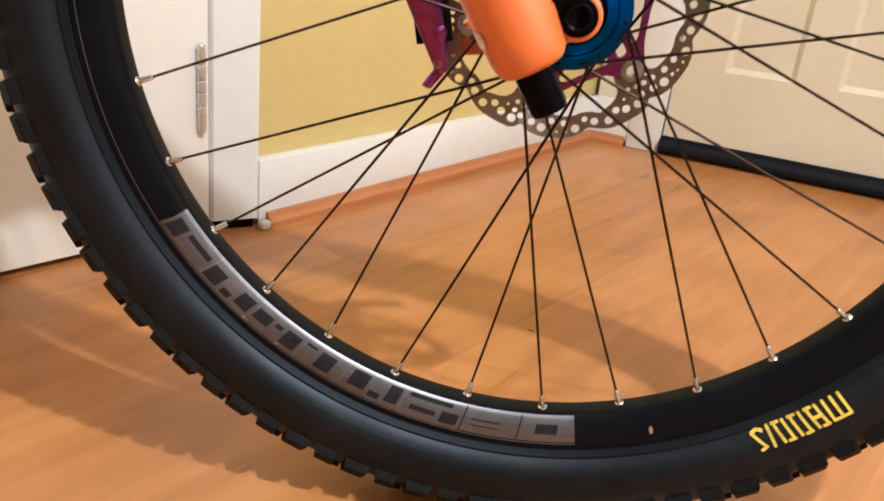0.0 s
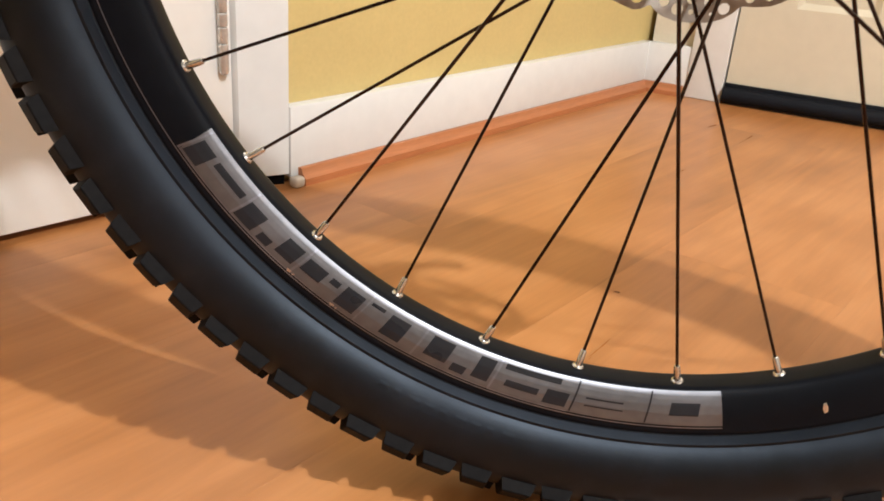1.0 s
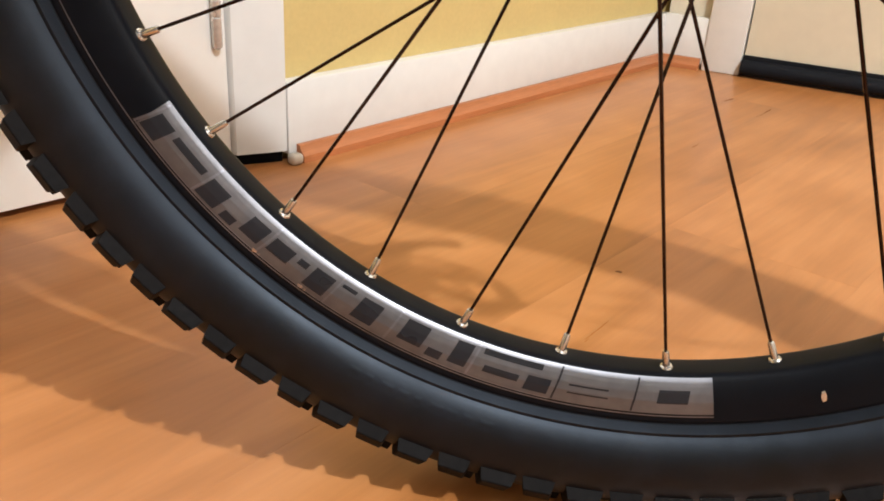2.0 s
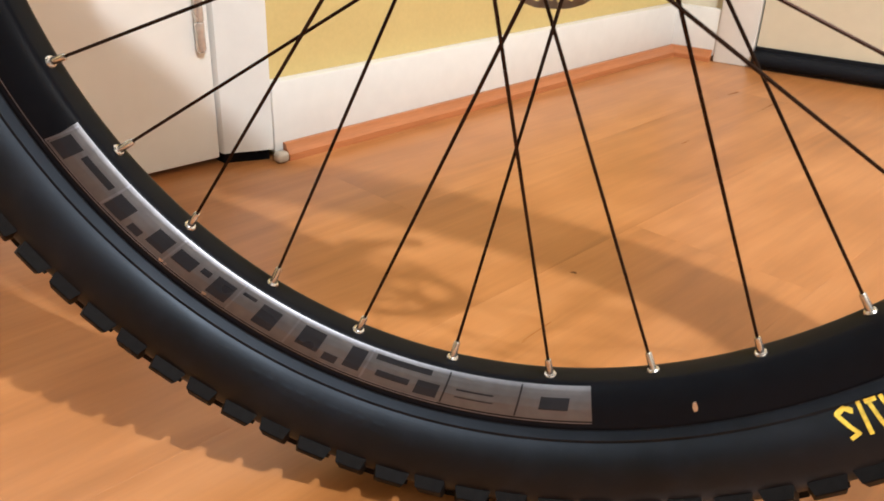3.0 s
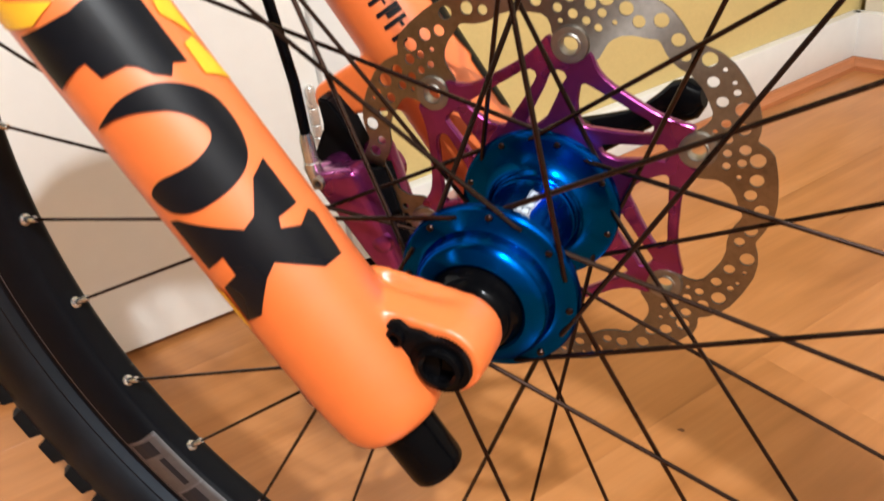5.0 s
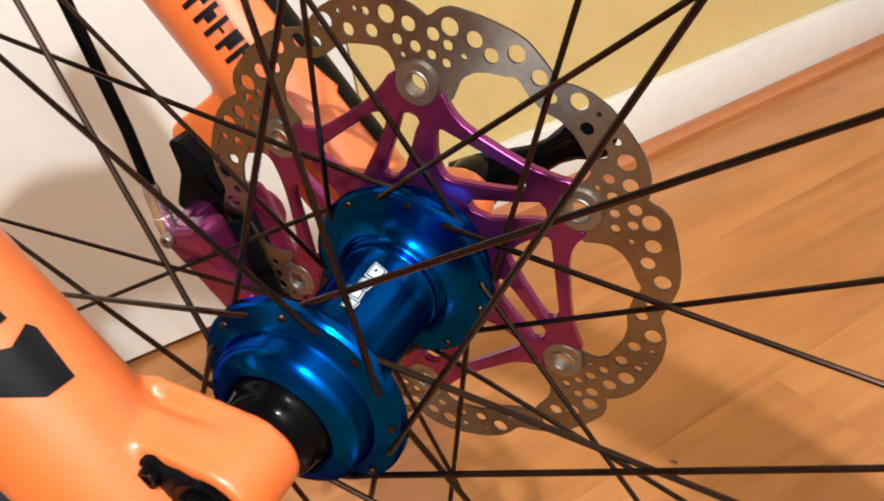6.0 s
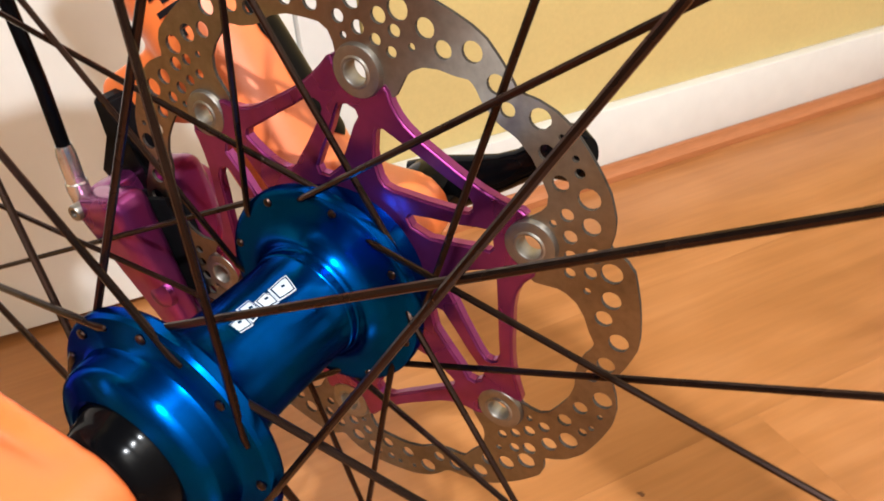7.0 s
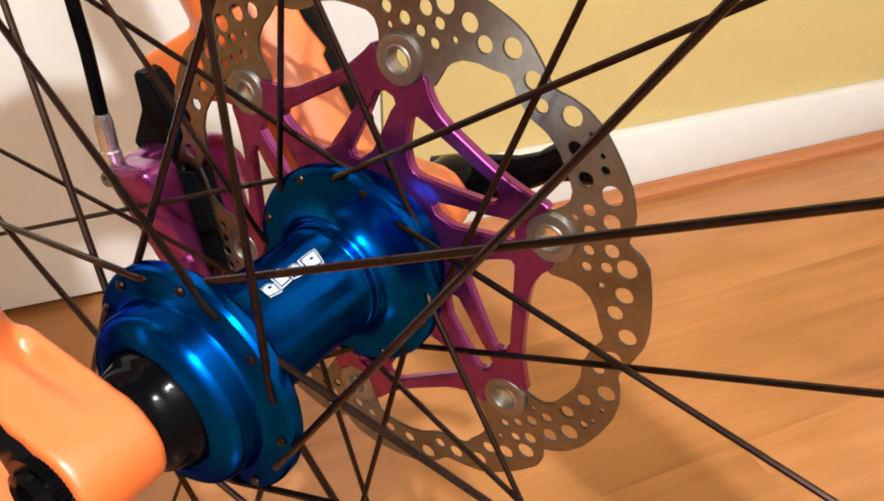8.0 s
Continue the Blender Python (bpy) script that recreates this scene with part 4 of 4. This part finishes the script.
# ---- brake caliper and hose ----
def caliper():
    # its own axes: x along the disc's edge (downwards), y across the bicycle, z away from the axle
    ang = 192.0
    t = radians(ang)
    rad, tan = Vector((math.cos(t), 0, math.sin(t))), Vector((-math.sin(t), 0, math.cos(t)))
    m = Matrix((tan, Y, rad)).transposed().to_4x4()
    m.translation = Vector((math.cos(t), 0, math.sin(t))) * 0.095 + tan * 0.004 + Y * RY
    bm = bmesh.new()
    box(bm, (-0.034, -0.0245, -0.013), (0.036, -0.0050, 0.014), 0.006, 3)
    box(bm, (-0.034, 0.0050, -0.013), (0.036, 0.0230, 0.014), 0.006, 3)
    box(bm, (-0.034, -0.012, 0.005), (-0.010, 0.012, 0.018), 0.004, 3)
    box(bm, (0.016, -0.012, 0.005), (0.036, 0.012, 0.018), 0.004, 3)
    for x, r in ((-0.016, 0.0115), (0.012, 0.0120)):
        for y0, y1 in ((-0.0250, -0.012), (0.012, 0.0275)):
            lathe(bm, [(0.0, y0), (r * 0.8, y0), (r, y0 + (0.002 if y0 < 0 else 0)), (r, y1 - (0.002 if y0 > 0 else 0)), (r * 0.85, y1), (0.0, y1)], 28, m=Matrix.Translation((x, 0, 0)))
    tube(bm, [(0.022, -0.011, -0.005), (0.034, -0.012, -0.002), (0.044, -0.012, 0.004)], [0.0088, 0.0076, 0.0036], 14)
    for v in bm.verts:
        if v.co.z > -0.005 and v.co.x < 0.0365:
            v.co.z = -0.005 + (v.co.z + 0.005) * (1 - 0.88 * min(1.0, max(0.0, (v.co.x + 0.022) / 0.024)))
        if v.co.y < -0.008 and v.co.x < 0.0365:
            v.co.y = -0.008 + (v.co.y + 0.008) * (1 - 0.52 * min(1.0, max(0.0, (v.co.x + 0.034) / 0.030)))
    ob = part("brake_caliper", bm, M_PURPLE, bicycle, "purple anodised brake caliper", AT @ m)
    rm = ob.modifiers.new("cast", "REMESH")
    rm.mode, rm.voxel_size, rm.use_smooth_shade = "VOXEL", 0.0008, True
    s2 = ob.modifiers.new("soften", "SMOOTH")
    s2.iterations, s2.factor = 4, 0.5
    bm = lathe(bmesh.new(), [(0.0, -0.0192), (0.0034, -0.0188), (0.0056, -0.0172), (0.0064, -0.0150), (0.0, -0.0140)], 28, m=Matrix.Translation((0.008, 0, -0.0085)))
    part("bore_cap", bm, M_PURPLE, ob, "purple rounded bore cap")
    for x, y, z in ((-0.030, -0.0205, 0.008), (-0.008, -0.0130, 0.001), (0.029, -0.0120, -0.006)):
        bm = lathe(bmesh.new(), [(0.0014, -0.0010), (0.0016, -0.0042), (0.0028, -0.0042), (0.0032, -0.0034), (0.0032, 0.0), (0.0, 0.0)], 18, m=Matrix.Translation((x, y, z)))
        part("body_bolt", bm, M_RIVET, ob, "bright caliper bolt")
    for y in (-0.0032, 0.0032):
        bm = box(bmesh.new(), (-0.026, y - 0.0013, -0.017), (0.016, y + 0.0013, 0.008), 0.0008)
        part("brake_pad", bm, M_BLACK, ob, "dark brake pad")
    # adapter to the fork
    bm = plate([[(-0.063, 0.012), (-0.061, 0.006), (-0.050, 0.001), (-0.030, -0.002), (-0.020, 0.004), (-0.024, 0.020), (-0.034, 0.026), (-0.048, 0.014)]], 0.0035, 0.0175)
    bmesh.ops.bevel(bm, geom=[e for e in bm.edges if e.calc_face_angle(0) > 0.5], offset=0.0012, segments=2, affect="EDGES")
    part("mount_adapter", bm, M_BLACK, ob, "black caliper mount adapter")
    return ob


caliper()


def hose():
    base = Vector((-0.1140, 0.029, 0.008))
    bm = tube(bmesh.new(), [base + Vector((0, 0, 0.016)), Vector((-0.1145, 0.029, 0.050)), Vector((-0.1215, 0.030, 0.10)), Vector((-0.1380, 0.033, 0.16)), Vector((-0.165, 0.04, 0.24)), Vector((-0.195, 0.05, 0.32))], 0.0026, 14)
    ob = part("brake_hose", bm, M_BLACKGLOSS, bicycle, "black hydraulic brake hose", AT)
    bm = tube(bmesh.new(), [base + Vector((0.003, 0, -0.010)), base, base + Vector((0, 0, 0.0025)), base + Vector((0, 0, 0.0030)), base + Vector((-0.0002, 0, 0.014)), base + Vector((-0.0002, 0, 0.0175))], [0.0042, 0.0042, 0.0042, 0.0036, 0.0036, 0.0030], 16)
    part("hose_fitting", bm, M_NIPPLE, ob, "bright hose fitting")


hose()


# ---- floor boards ----
def boards():
    wide, long, gap = 0.193, 1.285, 0.00003
    bm = box(bmesh.new(), (-long / 2 + gap, -wide / 2 + gap, -0.009), (long / 2 - gap, wide / 2 - gap, 0.0), 0.0)
    top = [e for e in bm.edges if all(v.co.z > -0.001 for v in e.verts)]
    bmesh.ops.bevel(bm, geom=top, offset=0.00006, segments=1, affect="EDGES")
    me = bpy.data.meshes.new("board")
    bm.to_mesh(me)
    bm.free()
    rng = random.Random(7)
    base = along((0, 0, 0), ANG_L)
    for r in range(-26, 16):
        start = rng.uniform(-0.6, 0.6)
        for c in range(-4, 4):
            x, y = start + c * long, (r + 0.35) * wide
            p = base @ Vector((x, y, 0))
            w = RIGHT.inverted() @ p
            w2 = LEFT.inverted() @ p
            if w.y > 0.5 or w2.y > 0.12 or w2.x < BACK_S - 0.7 or w.x > FAR_S + 0.15:
                continue
            piece("board", me, M_FLOOR, FLOOR, "", base @ Matrix.Translation((x, y, 0)), False)


boards()

# small dark mark in the floor's print
rng = random.Random(3)
outline = [(0.033 + rng.uniform(0.0022, 0.0042) * math.cos(k * 0.63), 0.308 + rng.uniform(0.0016, 0.0030) * math.sin(k * 0.63)) for k in range(10)]
bm = fill([outline])
for v in bm.verts:
    v.co.z = 0.0003
part("knot_mark", bm, M_UNDER, FLOOR, "small dark knot")
